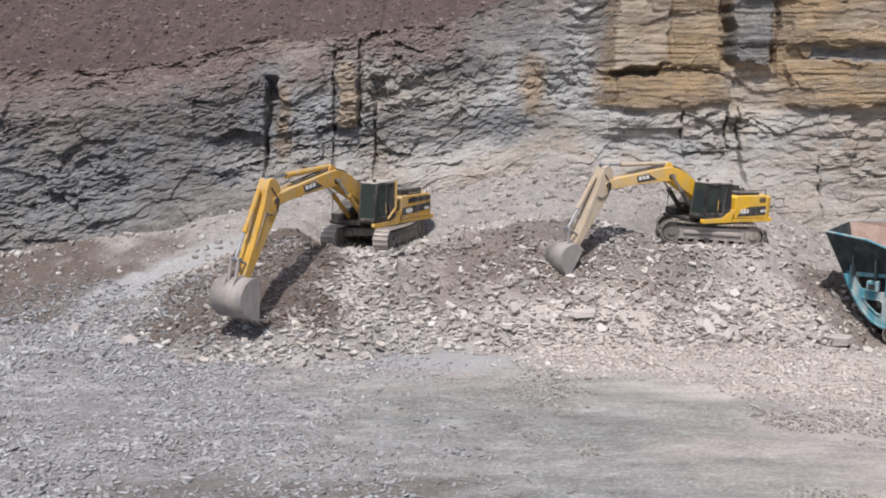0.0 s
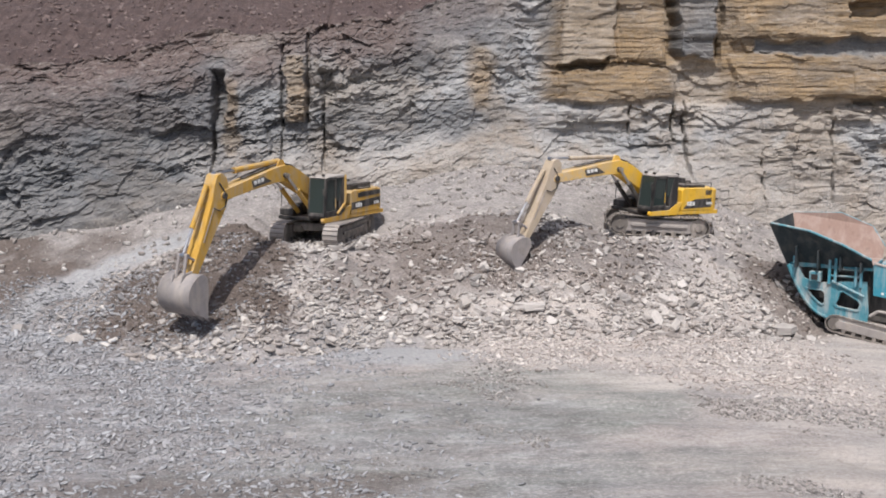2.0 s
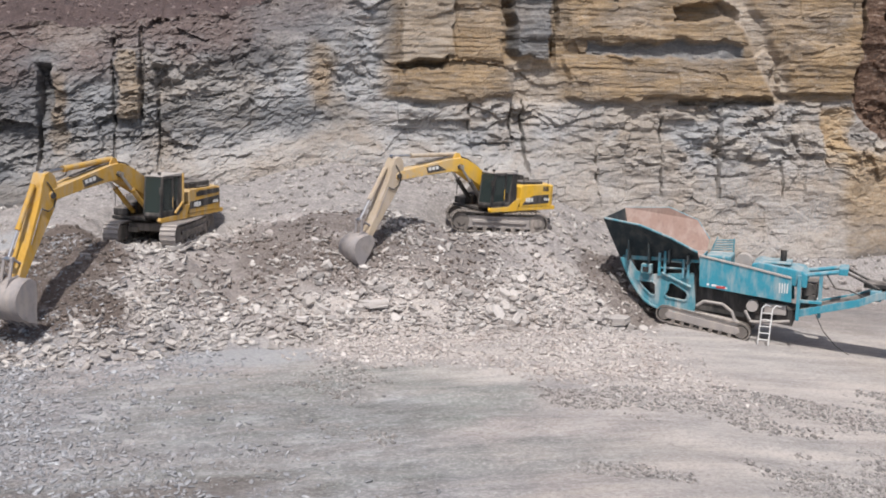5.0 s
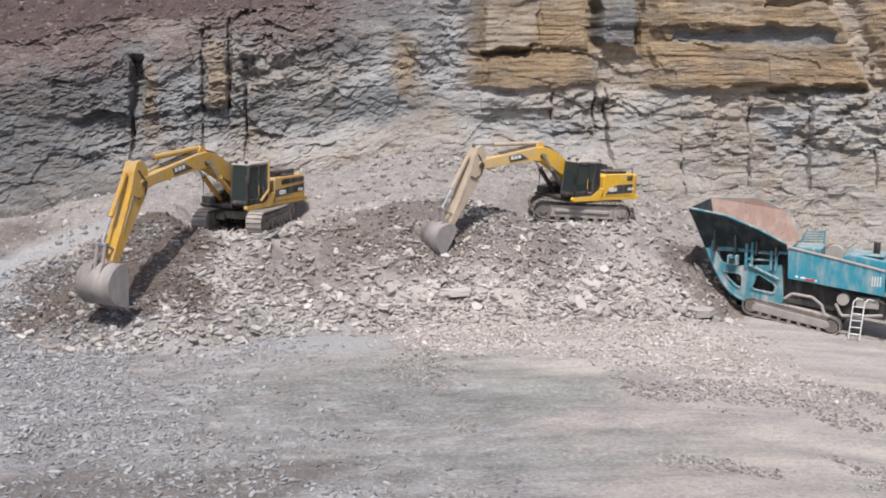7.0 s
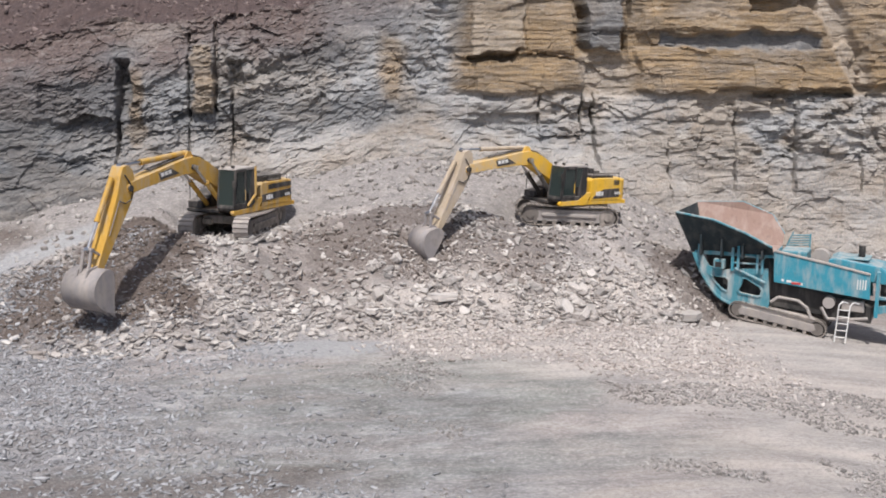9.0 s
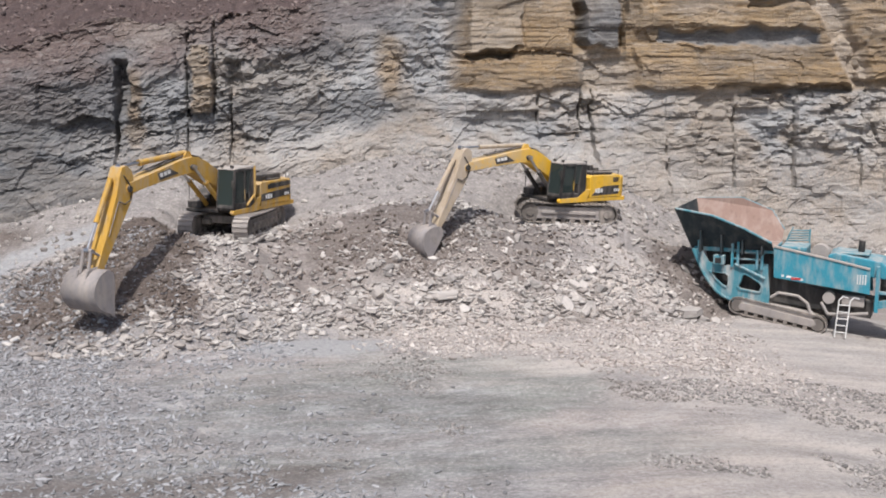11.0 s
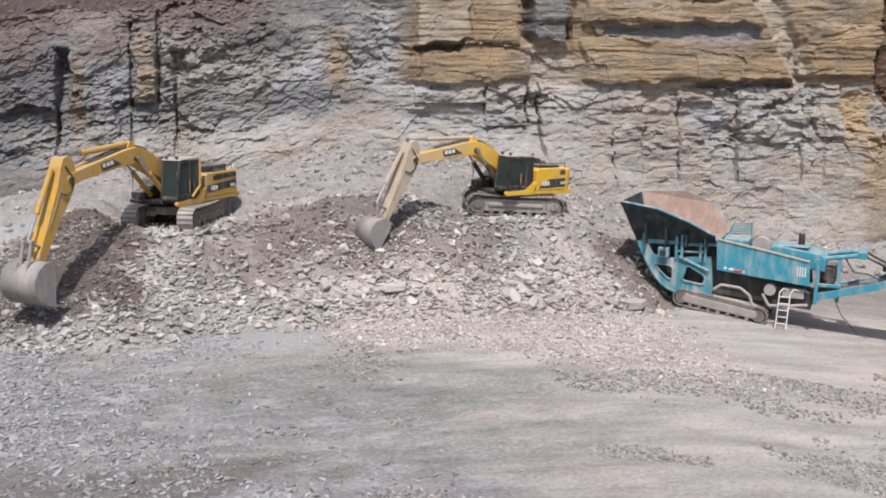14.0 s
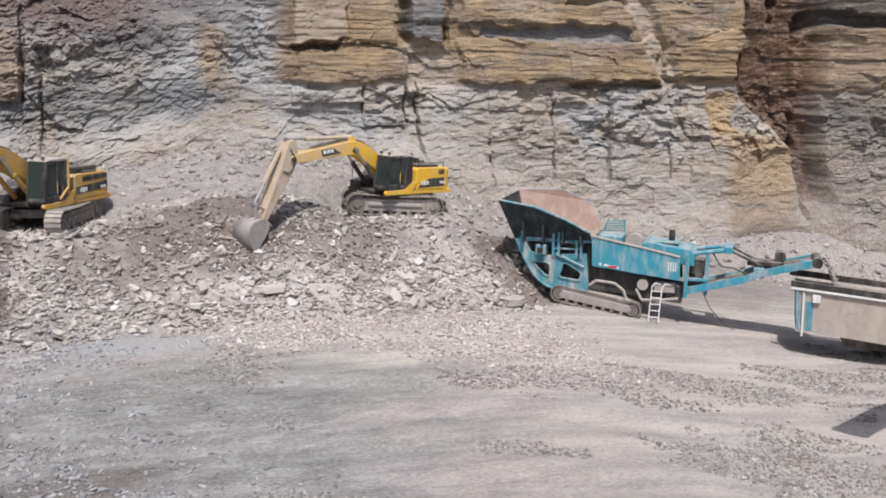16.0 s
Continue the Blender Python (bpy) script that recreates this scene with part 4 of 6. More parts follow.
def excavator(m, swing, boom_deg, stick_deg, bucket_deg, S, label, old):
    """A crawler excavator. m: pose of its tracks on the ground, x ahead; swing: turn of the upper part against the tracks."""
    e = thing("excavator", m, label, "excavator", "excavators on the rubble pile")
    paint = M_YELLOW_OLD if old else M_YELLOW
    L, G, W = S["L"], S["G"], S["W"]
    track(e, "track", G / 2, L, W, 1.06, "dusty steel crawler track", *((M_TRACK_PALE, M_TRACK) if old else (M_TRACK, M_TRACK_PALE)))
    track(e, "track", -G / 2, L, W, 1.06, "dusty steel crawler track", *((M_TRACK_PALE, M_TRACK) if old else (M_TRACK, M_TRACK_PALE)))
    bm = bmesh.new()
    add_box(bm, (2.3, G - W + 0.3, 0.42), (0, 0, 0.72), None, 0.08)
    add_box(bm, (L * 0.5, 0.5, 0.3), (0, G / 2 - 0.5, 0.62), None, 0.08)
    add_box(bm, (L * 0.5, 0.5, 0.3), (0, -G / 2 + 0.5, 0.62), None, 0.08)
    part("undercarriage", bm, M_TRACK, e)
    bm = bmesh.new()
    add_rod(bm, (0, 0, 0.85), (0, 0, 1.14), 0.72, 28)
    part("turntable", bm, M_BLACK, e)
    U = Matrix.Rotation(swing, 4, 'Z')
    T = S["tail"]
    # deck
    bm = bmesh.new()
    add_prism(bm, [(-T + 0.5, 1.10), (0.0, 1.10), (0.0, 1.30), (-T + 0.5, 1.30)], -1.42, 1.42, U, 0.015)
    part("deck", bm, paint, e)
    # front deck: black instead of yellow, shade under the boom put into the colour
    bm = bmesh.new()
    add_prism(bm, [(0.0, 1.10), (1.75, 1.10), (1.85, 1.16), (1.85, 1.28), (0.0, 1.28)], -1.40, 0.5, U, 0.015)
    part("front_deck", bm, M_BLACK, e)
    bm = bmesh.new()
    add_prism(bm, [(0.0, 1.10), (S["cabx"], 1.10), (S["cabx"] + 0.05, 1.2), (S["cabx"], 1.32), (0.6, 1.36), (0.0, 1.75), (-0.3, 1.75)], 1.30, 1.50, U, 0.02)
    part("skirt", bm, paint, e, "yellow skirt under the cab")
    # counterweight with a rounded tail
    bm = bmesh.new()
    t = bmesh.new()
    ring = []
    for k in range(13):
        a = math.pi / 2 + math.pi * k / 12
        ring.append((-T + 1.05 + math.cos(a), 1.46 * math.sin(a)))
    vs = [t.verts.new((x, y, 1.18)) for x, y in ring]
    t.faces.new(vs)
    ret = bmesh.ops.extrude_face_region(t, geom=t.faces[:])
    bmesh.ops.translate(t, vec=(0, 0, 1.22), verts=[v for v in ret["geom"] if isinstance(v, bmesh.types.BMVert)])
    bmesh.ops.recalc_face_normals(t, faces=t.faces[:])
    bmesh.ops.bevel(t, geom=[x for x in t.edges if x.calc_face_angle(0) > 0.9], offset=0.10, segments=3, affect='EDGES', profile=0.5)
    bmesh.ops.transform(t, matrix=U, verts=t.verts)
    join(bm, t)
    part("counterweight", bm, paint, e, "rounded yellow counterweight")
    # engine housing and the sides of it
    bm = bmesh.new()
    add_prism(bm, [(-T + 1.0, 1.30), (-0.30, 1.30), (-0.30, 2.34), (-0.45, 2.44), (-T + 1.0, 2.44)], -1.44, 1.44, U, 0.03)
    part("engine_housing", bm, paint, e)
    for s in (1, -1):
        bm = bmesh.new()
        if old:
            add_prism(bm, [(-T + 0.85, 1.62), (-0.35, 1.50), (-0.35, 1.86), (-T + 0.85, 1.98)], s * 1.44 - 0.012, s * 1.44 + 0.012, U)
            add_prism(bm, [(-T + 0.85, 2.12), (-0.9, 2.06), (-0.9, 2.30), (-T + 0.85, 2.34)], s * 1.44 - 0.012, s * 1.44 + 0.012, U)
        else:
            add_prism(bm, [(-T + 1.05, 1.46), (-0.45, 1.40), (-0.8, 1.70), (-1.3, 1.88), (-T + 1.05, 1.92)], s * 1.44 - 0.012, s * 1.44 + 0.012, U)
        stripe = part("stripe", bm, M_BLACK, e, "black stripe along the housing")
        for k, (cx, w, h) in enumerate(((-0.95, 0.17, 0.24), (-1.16, 0.15, 0.2), (-0.76, 0.13, 0.2), (-T + 1.35, 0.1, 0.14), (-T + 1.2, 0.1, 0.14), (-T + 1.05, 0.1, 0.14))):
            bm = bmesh.new()
            add_box(bm, (w, 0.012, h), (cx, s * 1.462, 1.66 if not old else 1.70), U, 0)
            part("lettering_bar", bm, M_WHITE, stripe, "white bar")
        for k in range(3 if old else 1):
            bm = bmesh.new()
            for q in range(5):
                add_box(bm, (0.42, 0.02, 0.03), (-T + 1.3 + 0.55 * k, s * 1.45, 2.12 + 0.05 * q), U, 0)
            part("vent", bm, M_BLACK, e)
    bm = bmesh.new()
    add_box(bm, (T - 1.9, 2.2, 0.34 if old else 0.16), (-T / 2 + 0.25, 0, 2.58 if old else 2.50), U, 0.05)
    if old:
        add_box(bm, (T - 2.6, 2.5, 0.1), (-T / 2 + 0.1, 0, 2.46), U, 0.03)
    add_box(bm, (0.8, 1.0, 0.2), (-T + 1.5, -0.5, 2.60), U, 0.05)
    part("hood", bm, M_BLACK, e, "dark engine hood")
    bm = bmesh.new()
    add_rod(bm, (-T + 1.4, -0.75, 2.5), (-T + 1.4, -0.75, 3.0), 0.09, 12, m=U)
    part("exhaust", bm, M_BLACK, e)
    bm = bmesh.new()
    add_rod(bm, (-T + 1.9, 0.1, 2.55), (-T + 1.9, 0.1, 2.85), 0.16, 14, m=U)
    part("air_filter", bm, M_BLACK, e)
    for s in (1, -1):
        bm = bmesh.new()
        x0, x1 = -T + 1.0, -0.6
        add_tube(bm, [(x0, s * 1.3, 2.44), (x0, s * 1.3, 2.70), (x1, s * 1.3, 2.70), (x1, s * 1.3, 2.44)], 0.022, 6, m=U)
        part("handrail", bm, M_BLACK, e)
    bm = bmesh.new()
    add_tube(bm, [(1.7, -1.3, 1.7), (1.7, -1.3, 2.6), (0.6, -1.3, 2.6), (0.6, -1.3, 1.9)], 0.022, 6, m=U)
    part("handrail", bm, M_BLACK, e)
    # tank and tool box beside the boom, black so their colour holds the shade there
    bm = bmesh.new()
    add_prism(bm, [(-0.28, 1.30), (1.1, 1.30), (1.1, 1.85), (0.7, 2.15), (-0.28, 2.15)], -1.42, -0.55, U, 0.04)
    part("fuel_tank", bm, M_BLACK, e)
    bm = bmesh.new()
    add_prism(bm, [(1.12, 1.30), (1.75, 1.30), (1.75, 1.62), (1.12, 1.75)], -1.40, -0.60, U, 0.03)
    part("tool_box", bm, M_BLACK, e)
    # cab: floor, posts, roof and panes
    cx, cz = S["cabx"], S["cabz"]
    y0, y1 = 0.50, 1.48
    cabmat = M_BLACK if not old else paint
    bm = bmesh.new()
    add_prism(bm, [(cx - 1.8, 1.28), (cx - 0.05, 1.28), (cx + 0.02, 1.42), (cx - 0.05, 1.56), (cx - 1.8, 1.56)], y0, y1, U, 0.03)
    add_prism(bm, [(cx - 1.8, 1.5), (cx - 1.28, 1.5), (cx - 1.28, 2.15), (cx - 1.5, cz - 0.1), (cx - 1.8, cz - 0.1)], y0, y1, U, 0.04)
    cab = part("cab", bm, M_BLACK, e, "dark operator cab with tinted glass")
    bm = bmesh.new()
    add_prism(bm, [(cx - 1.8, cz - 0.12), (cx - 0.22, cz - 0.12), (cx - 0.16, cz - 0.06), (cx - 0.35, cz), (cx - 1.7, cz + 0.02)], y0 - 0.02, y1 + 0.02, U, 0.03)
    part("roof", bm, M_GREYPANEL, cab, "pale dusty roof")
    for yy in (y0 + 0.04, y1 - 0.04):
        for xa, xb, w in ((cx - 0.02, cx - 0.2, 0.045), (cx - 0.95, cx - 0.95, 0.05), (cx - 1.75, cx - 1.75, 0.06)):
            bm = bmesh.new()
            add_rod(bm, (xa, yy, 1.5), (xb, yy, cz - 0.08), w, 8, m=U)
            part("post", bm, M_BLACK if xa > cx - 1.5 else cabmat, cab)
    for nm, poly, ya, yb in (("side_window", [(cx - 0.93, 1.58), (cx - 0.06, 1.58), (cx - 0.2, cz - 0.13), (cx - 0.93, cz - 0.13)], y1 - 0.035, y1 - 0.02),
                             ("side_window", [(cx - 1.30, 2.05), (cx - 0.97, 2.05), (cx - 0.97, cz - 0.13), (cx - 1.45, cz - 0.13)], y1 - 0.035, y1 - 0.02),
                             ("side_window", [(cx - 1.3, 1.7), (cx - 0.06, 1.7), (cx - 0.2, cz - 0.13), (cx - 1.4, cz - 0.13)], y0 + 0.02, y0 + 0.035),
                             ("windscreen", [(cx - 0.035, 1.56), (cx - 0.015, 1.56), (cx - 0.175, cz - 0.12), (cx - 0.195, cz - 0.12)], y0 + 0.05, y1 - 0.05)):
        bm = bmesh.new()
        add_prism(bm, poly, ya, yb, U)
        pane = part(nm, bm, M_GLASS, cab)
        pane.visible_shadow = False
    bm = bmesh.new()
    add_prism(bm, [(cx - 1.0, 1.5), (cx + 0.0, 1.5), (cx - 0.14, cz - 0.06), (cx - 1.0, cz - 0.06)], y1 - 0.02, y1 + 0.03, U, 0,
              holes=([(cx - 0.92, 1.62), (cx - 0.12, 1.62), (cx - 0.23, cz - 0.18), (cx - 0.92, cz - 0.18)],))
    door = part("door_frame", bm, M_BLACK, cab)
    bm = bmesh.new()
    add_tube(bm, [(cx - 0.86, y1 + 0.06, 1.75), (cx - 0.86, y1 + 0.06, 2.25)], 0.018, 6, m=U)
    part("grab_handle", bm, paint, door)
    if old:
        bm = bmesh.new()
        add_tube(bm, [(cx - 1.05, y1 + 0.02, 1.45), (cx - 1.72, y1 + 0.02, 1.95), (cx - 1.75, y1 + 0.02, cz)], 0.06, 8, m=U)
        part("rear_trim", bm, paint, cab, "yellow rear edge")
    for yy in (y0 + 0.2, y1 - 0.2):
        bm = bmesh.new()
        add_box(bm, (0.1, 0.16, 0.12), (cx - 0.25, yy, cz + 0.08), U, 0.02)
        part("work_lamp", bm, M_BLACK, cab)
    bm = bmesh.new()
    add_prism(bm, [(cx - 1.15, 1.56), (cx - 0.6, 1.56), (cx - 0.6, 1.95), (cx - 0.95, 2.0), (cx - 1.05, 2.65), (cx - 1.2, 2.65)], 0.72, 1.24, U, 0.04)
    add_box(bm, (0.2, 0.6, 0.25), (cx - 0.3, 1.0, 1.8), U, 0.03)
    part("seat", bm, M_RUBBER, cab)
    bm = bmesh.new()
    add_tube(bm, [(cx - 0.1, y1, 1.9), (cx + 0.12, y1 + 0.12, 2.2), (cx + 0.12, y1 + 0.12, 2.55)], 0.015, 6, m=U)
    add_box(bm, (0.04, 0.18, 0.3), (cx + 0.12, y1 + 0.12, 2.6), U, 0.01)
    part("mirror", bm, M_BLACK, cab)
    # boom
    k = S["Lb"] / 6.9
    F = Vector(S["foot"])
    B = frame_xz(F, boom_deg) @ Matrix.Diagonal((1, 1, 0.86, 1))
    prof = [(-0.25, 0.1), (0.08, 0.36), (0.9, 0.9), (2.0, 1.46), (2.55, 1.64), (3.0, 1.66), (3.6, 1.50), (5.0, 0.98), (6.5, 0.42), (6.9, 0.27), (7.08, 0.05),
            (7.02, -0.16), (6.8, -0.22), (6.4, -0.10), (5.0, 0.34), (3.5, 0.74), (2.95, 0.82), (2.5, 0.70), (1.2, 0.12), (0.35, -0.28), (0.0, -0.34), (-0.25, -0.2)]
    prof = [(x * k, z * k) for x, z in prof]
    bm = bmesh.new()
    add_prism(bm, prof, F.y - 0.36, F.y + 0.36, U @ Matrix.Translation((0, -F.y, 0)) @ B, 0.025)
    boom = part("boom", bm, paint if old else M_BOOM, e, "bent yellow box-section boom")
    UB = U @ Matrix.Translation((0, -F.y, 0)) @ B
    for s in (1, -1):
        yy = F.y + s * 0.365
        bm = bmesh.new()
        add_prism(bm, [(k * 3.9, k * 0.80), (k * 5.1, k * 0.42), (k * 5.25, k * 0.75), (k * 4.5, k * 1.02)], yy - 0.008, yy + 0.008, UB)
        decal = part("decal", bm, M_BLACK, boom, "black decal with white bars")
        for q in range(3):
            bm = bmesh.new()
            add_prism(bm, [(k * (4.42 + 0.23 * q), k * (0.78 - 0.075 * q)), (k * (4.60 + 0.23 * q), k * (0.72 - 0.075 * q)), (k * (4.66 + 0.23 * q), k * (0.90 - 0.075 * q)), (k * (4.48 + 0.23 * q), k * (0.96 - 0.075 * q))],
                      yy + s * 0.006 - 0.008, yy + s * 0.006 + 0.008, UB)
            part("lettering_bar", bm, M_WHITE, decal)
        bm = bmesh.new()
        add_rod(bm, (k * 3.0, F.y + s * 0.34, k * 1.12), (k * 3.0, F.y + s * 0.46, k * 1.12), 0.15, 16, m=UB)
        part("pin", bm, M_BLACK, boom)
    bm = bmesh.new()
    for q, yy in enumerate((-0.12, 0.0, 0.12)):
        add_tube(bm, [(k * 0.6, F.y + yy, k * 0.85), (k * 2.3, F.y + yy, k * 1.68), (k * 3.0, F.y + yy, k * 1.76), (k * 3.7, F.y + yy, k * 1.56), (k * 5.6, F.y + yy, k * 0.88)], 0.03, 6, m=UB)
    part("hose", bm, M_RUBBER, boom)
    I = Matrix.Translation((0, -F.y, 0)) @ B
    cyl_top = I @ Vector((k * 3.0, F.y, k * 1.12))
    add_ram(e, U, (1.35, 0, 1.45), cyl_top, (F.y - 0.47, F.y + 0.47), 0.115, 0.62, paint if old else M_BLACK)
    # stick
    tip = I @ Vector((S["Lb"], F.y, 0))
    Sx = frame_xz((tip.x, 0, tip.z), stick_deg)
    q = S["Ls"] / 3.35
    sp = [(-0.80, 0.25), (-0.82, 0.62), (-0.62, 0.84), (-0.2, 0.80), (0.5, 0.60), (2.0, 0.38), (3.2 * q, 0.22), (3.5 * q, 0.08), (3.5 * q, -0.12), (3.2 * q, -0.18), (1.2, -0.36), (0.4, -0.42), (-0.1, -0.36), (-0.55, -0.05)]
    bm = bmesh.new()
    add_prism(bm, [(x, z * S["sv"]) for x, z in sp], F.y - 0.32, F.y + 0.32, U @ Sx, 0.025)
    arm_paint = paint if old else M_YELLOW_DUST
    part("stick", bm, arm_paint, e, "yellow box-section stick" if old else "dust-caked beige stick")
    for s in (1, -1):
        bm = bmesh.new()
        loop = [(-0.35, 0.62), (-0.2, 0.15), (0.05, -0.2), (0.4, -0.3), (0.7, -0.05), (0.75, 0.35)]
        add_tube(bm, [(x, F.y + s * 0.36, z * S["sv"]) for x, z in loop], 0.03, 6, m=U @ Sx)
        part("hose", bm, M_RUBBER, e)
        bm = bmesh.new()
        add_tube(bm, [(0.75, F.y + s * 0.33, 0.35 * S["sv"]), (2.3, F.y + s * 0.33, 0.2 * S["sv"])], 0.02, 6, m=U @ Sx)
        part("pipe", bm, M_STEEL, e)
    bm = bmesh.new()
    add_rod(bm, (0, F.y - 0.42, 0), (0, F.y + 0.42, 0), 0.14, 16, m=U @ Sx)
    part("pin", bm, M_BLACK, e)
    rear = Sx @ Vector((-0.70, 0, 0.62))
    top = I @ Vector((k * 3.1, F.y, k * 1.84))
    add_ram(e, U, top, rear, (F.y,), 0.13 if old else 0.10, 0.72, paint if old else M_YELLOW_DUST)
    bm = bmesh.new()
    add_prism(bm, [(k * 2.75, k * 1.55), (k * 3.45, k * 1.45), (k * 3.22, k * 1.92), (k * 3.0, k * 1.92)], F.y - 0.2, F.y - 0.12, UB)
    add_prism(bm, [(k * 2.75, k * 1.55), (k * 3.45, k * 1.45), (k * 3.22, k * 1.92), (k * 3.0, k * 1.92)], F.y + 0.12, F.y + 0.2, UB)
    part("bracket", bm, paint, boom)
    # bucket ram and linkage along the stick
    ra = Sx @ Vector((-0.05, 0, 0.92 * S["sv"] + 0.02))
    rb = Sx @ Vector((2.75 * q, 0, 0.75))
    add_ram(e, U, ra, rb, (F.y,), 0.11, 0.62, arm_paint)
    pin = Sx @ Vector((S["Ls"], 0, 0))
    Bk = frame_xz((pin.x, 0, pin.z), bucket_deg) @ Matrix.Diagonal((S["bk"], 1, S["bk"], 1))
    link_pin = Bk @ Vector((-0.12, 0, 0.52))
    lower = Sx @ Vector((2.75 * q, 0, 0.05))
    bm = bmesh.new()
    for s in (-0.2, 0.2):
        for a, b, r in ((rb, link_pin, 0.075), (rb, lower, 0.06)):
            add_rod(bm, (a.x, F.y + s, a.z), (b.x, F.y + s, b.z), r, 10, m=U)
    add_rod(bm, (rb.x, F.y - 0.28, rb.z), (rb.x, F.y + 0.28, rb.z), 0.085, 12, m=U)
    part("bucket_link", bm, M_STEEL, e)
    # bucket: curved shell, two cheeks, lip with teeth
    w = S["bucket"]
    back = [(-0.22, 0.05), (-0.23, 0.25), (-0.18, 0.45), (-0.08, 0.64), (0.05, 0.81), (0.21, 0.95), (0.40, 1.04), (0.61, 1.08), (0.82, 1.06), (1.02, 0.99), (1.20, 0.87), (1.36, 0.72), (1.50, 0.53), (1.61, 0.32), (1.70, 0.10)]
    inner = [(x - (0.05 if x > 0.5 else -0.05), z - 0.06) for x, z in back]
    bm = bmesh.new()
    add_prism(bm, back + inner[::-1], F.y - w / 2, F.y + w / 2, U @ Bk)
    bucket = part("bucket", bm, M_STEEL, e, "worn grey steel digging bucket with teeth", True)
    for s in (1, -1):
        bm = bmesh.new()
        add_prism(bm, back + [(1.2, 0.02), (0.5, -0.16), (0.0, -0.2)], F.y + s * w / 2 - 0.03, F.y + s * w / 2 + 0.03, U @ Bk, 0.01)
        part("side_plate", bm, M_STEEL, bucket)
        bm = bmesh.new()
        add_prism(bm, [(-0.3, -0.15), (-0.3, 0.6), (0.15, 0.85), (0.2, 0.3), (0.1, -0.15)], F.y + s * 0.26 - 0.04, F.y + s * 0.26 + 0.04, U @ Bk, 0.01)
        part("ear", bm, M_STEEL, bucket)
    for j in range(5):
        yy = F.y - w / 2 + (j + 0.5) * w / 5
        bm = bmesh.new()
        add_prism(bm, [(1.58, 0.22), (1.70, 0.02), (1.98, -0.10), (1.74, 0.18)], yy - 0.06, yy + 0.06, U @ Bk)
        part("tooth", bm, M_STEEL, bucket)
    return e


S345 = dict(L=5.36, G=2.74, W=0.75, foot=(0.35, -0.1, 2.1), Lb=7.24, Ls=3.84, cabx=2.0, cabz=3.3, tail=3.75, bucket=1.75, bk=1.0, sv=0.92)
S330 = dict(L=5.02, G=2.59, W=0.75, foot=(0.25, -0.1, 2.0), Lb=6.75, Ls=3.4, cabx=1.85, cabz=3.15, tail=3.5, bucket=1.2, bk=0.84, sv=0.74)
excavator(Matrix.Translation((-3.46, 50.79, 4.24)) @ Matrix.Rotation(radians(0.6), 4, 'Y') @ Matrix.Rotation(radians(251.7), 4, 'Z'), radians(237.4 - 251.7),
          6.0, -59.4, -99.0, S345, "older dusty yellow crawler excavator digging from the rubble pile", True)
excavator(Matrix.Translation((13.61, 51.88, 4.25)) @ Matrix.Rotation(radians(2.8), 4, 'Y') @ Matrix.Rotation(radians(172.8), 4, 'Z'), radians(209.8 - 172.8),
          7.6, -61.3, -72.0, S330, "bright yellow crawler excavator with a black cab on the pile", False)


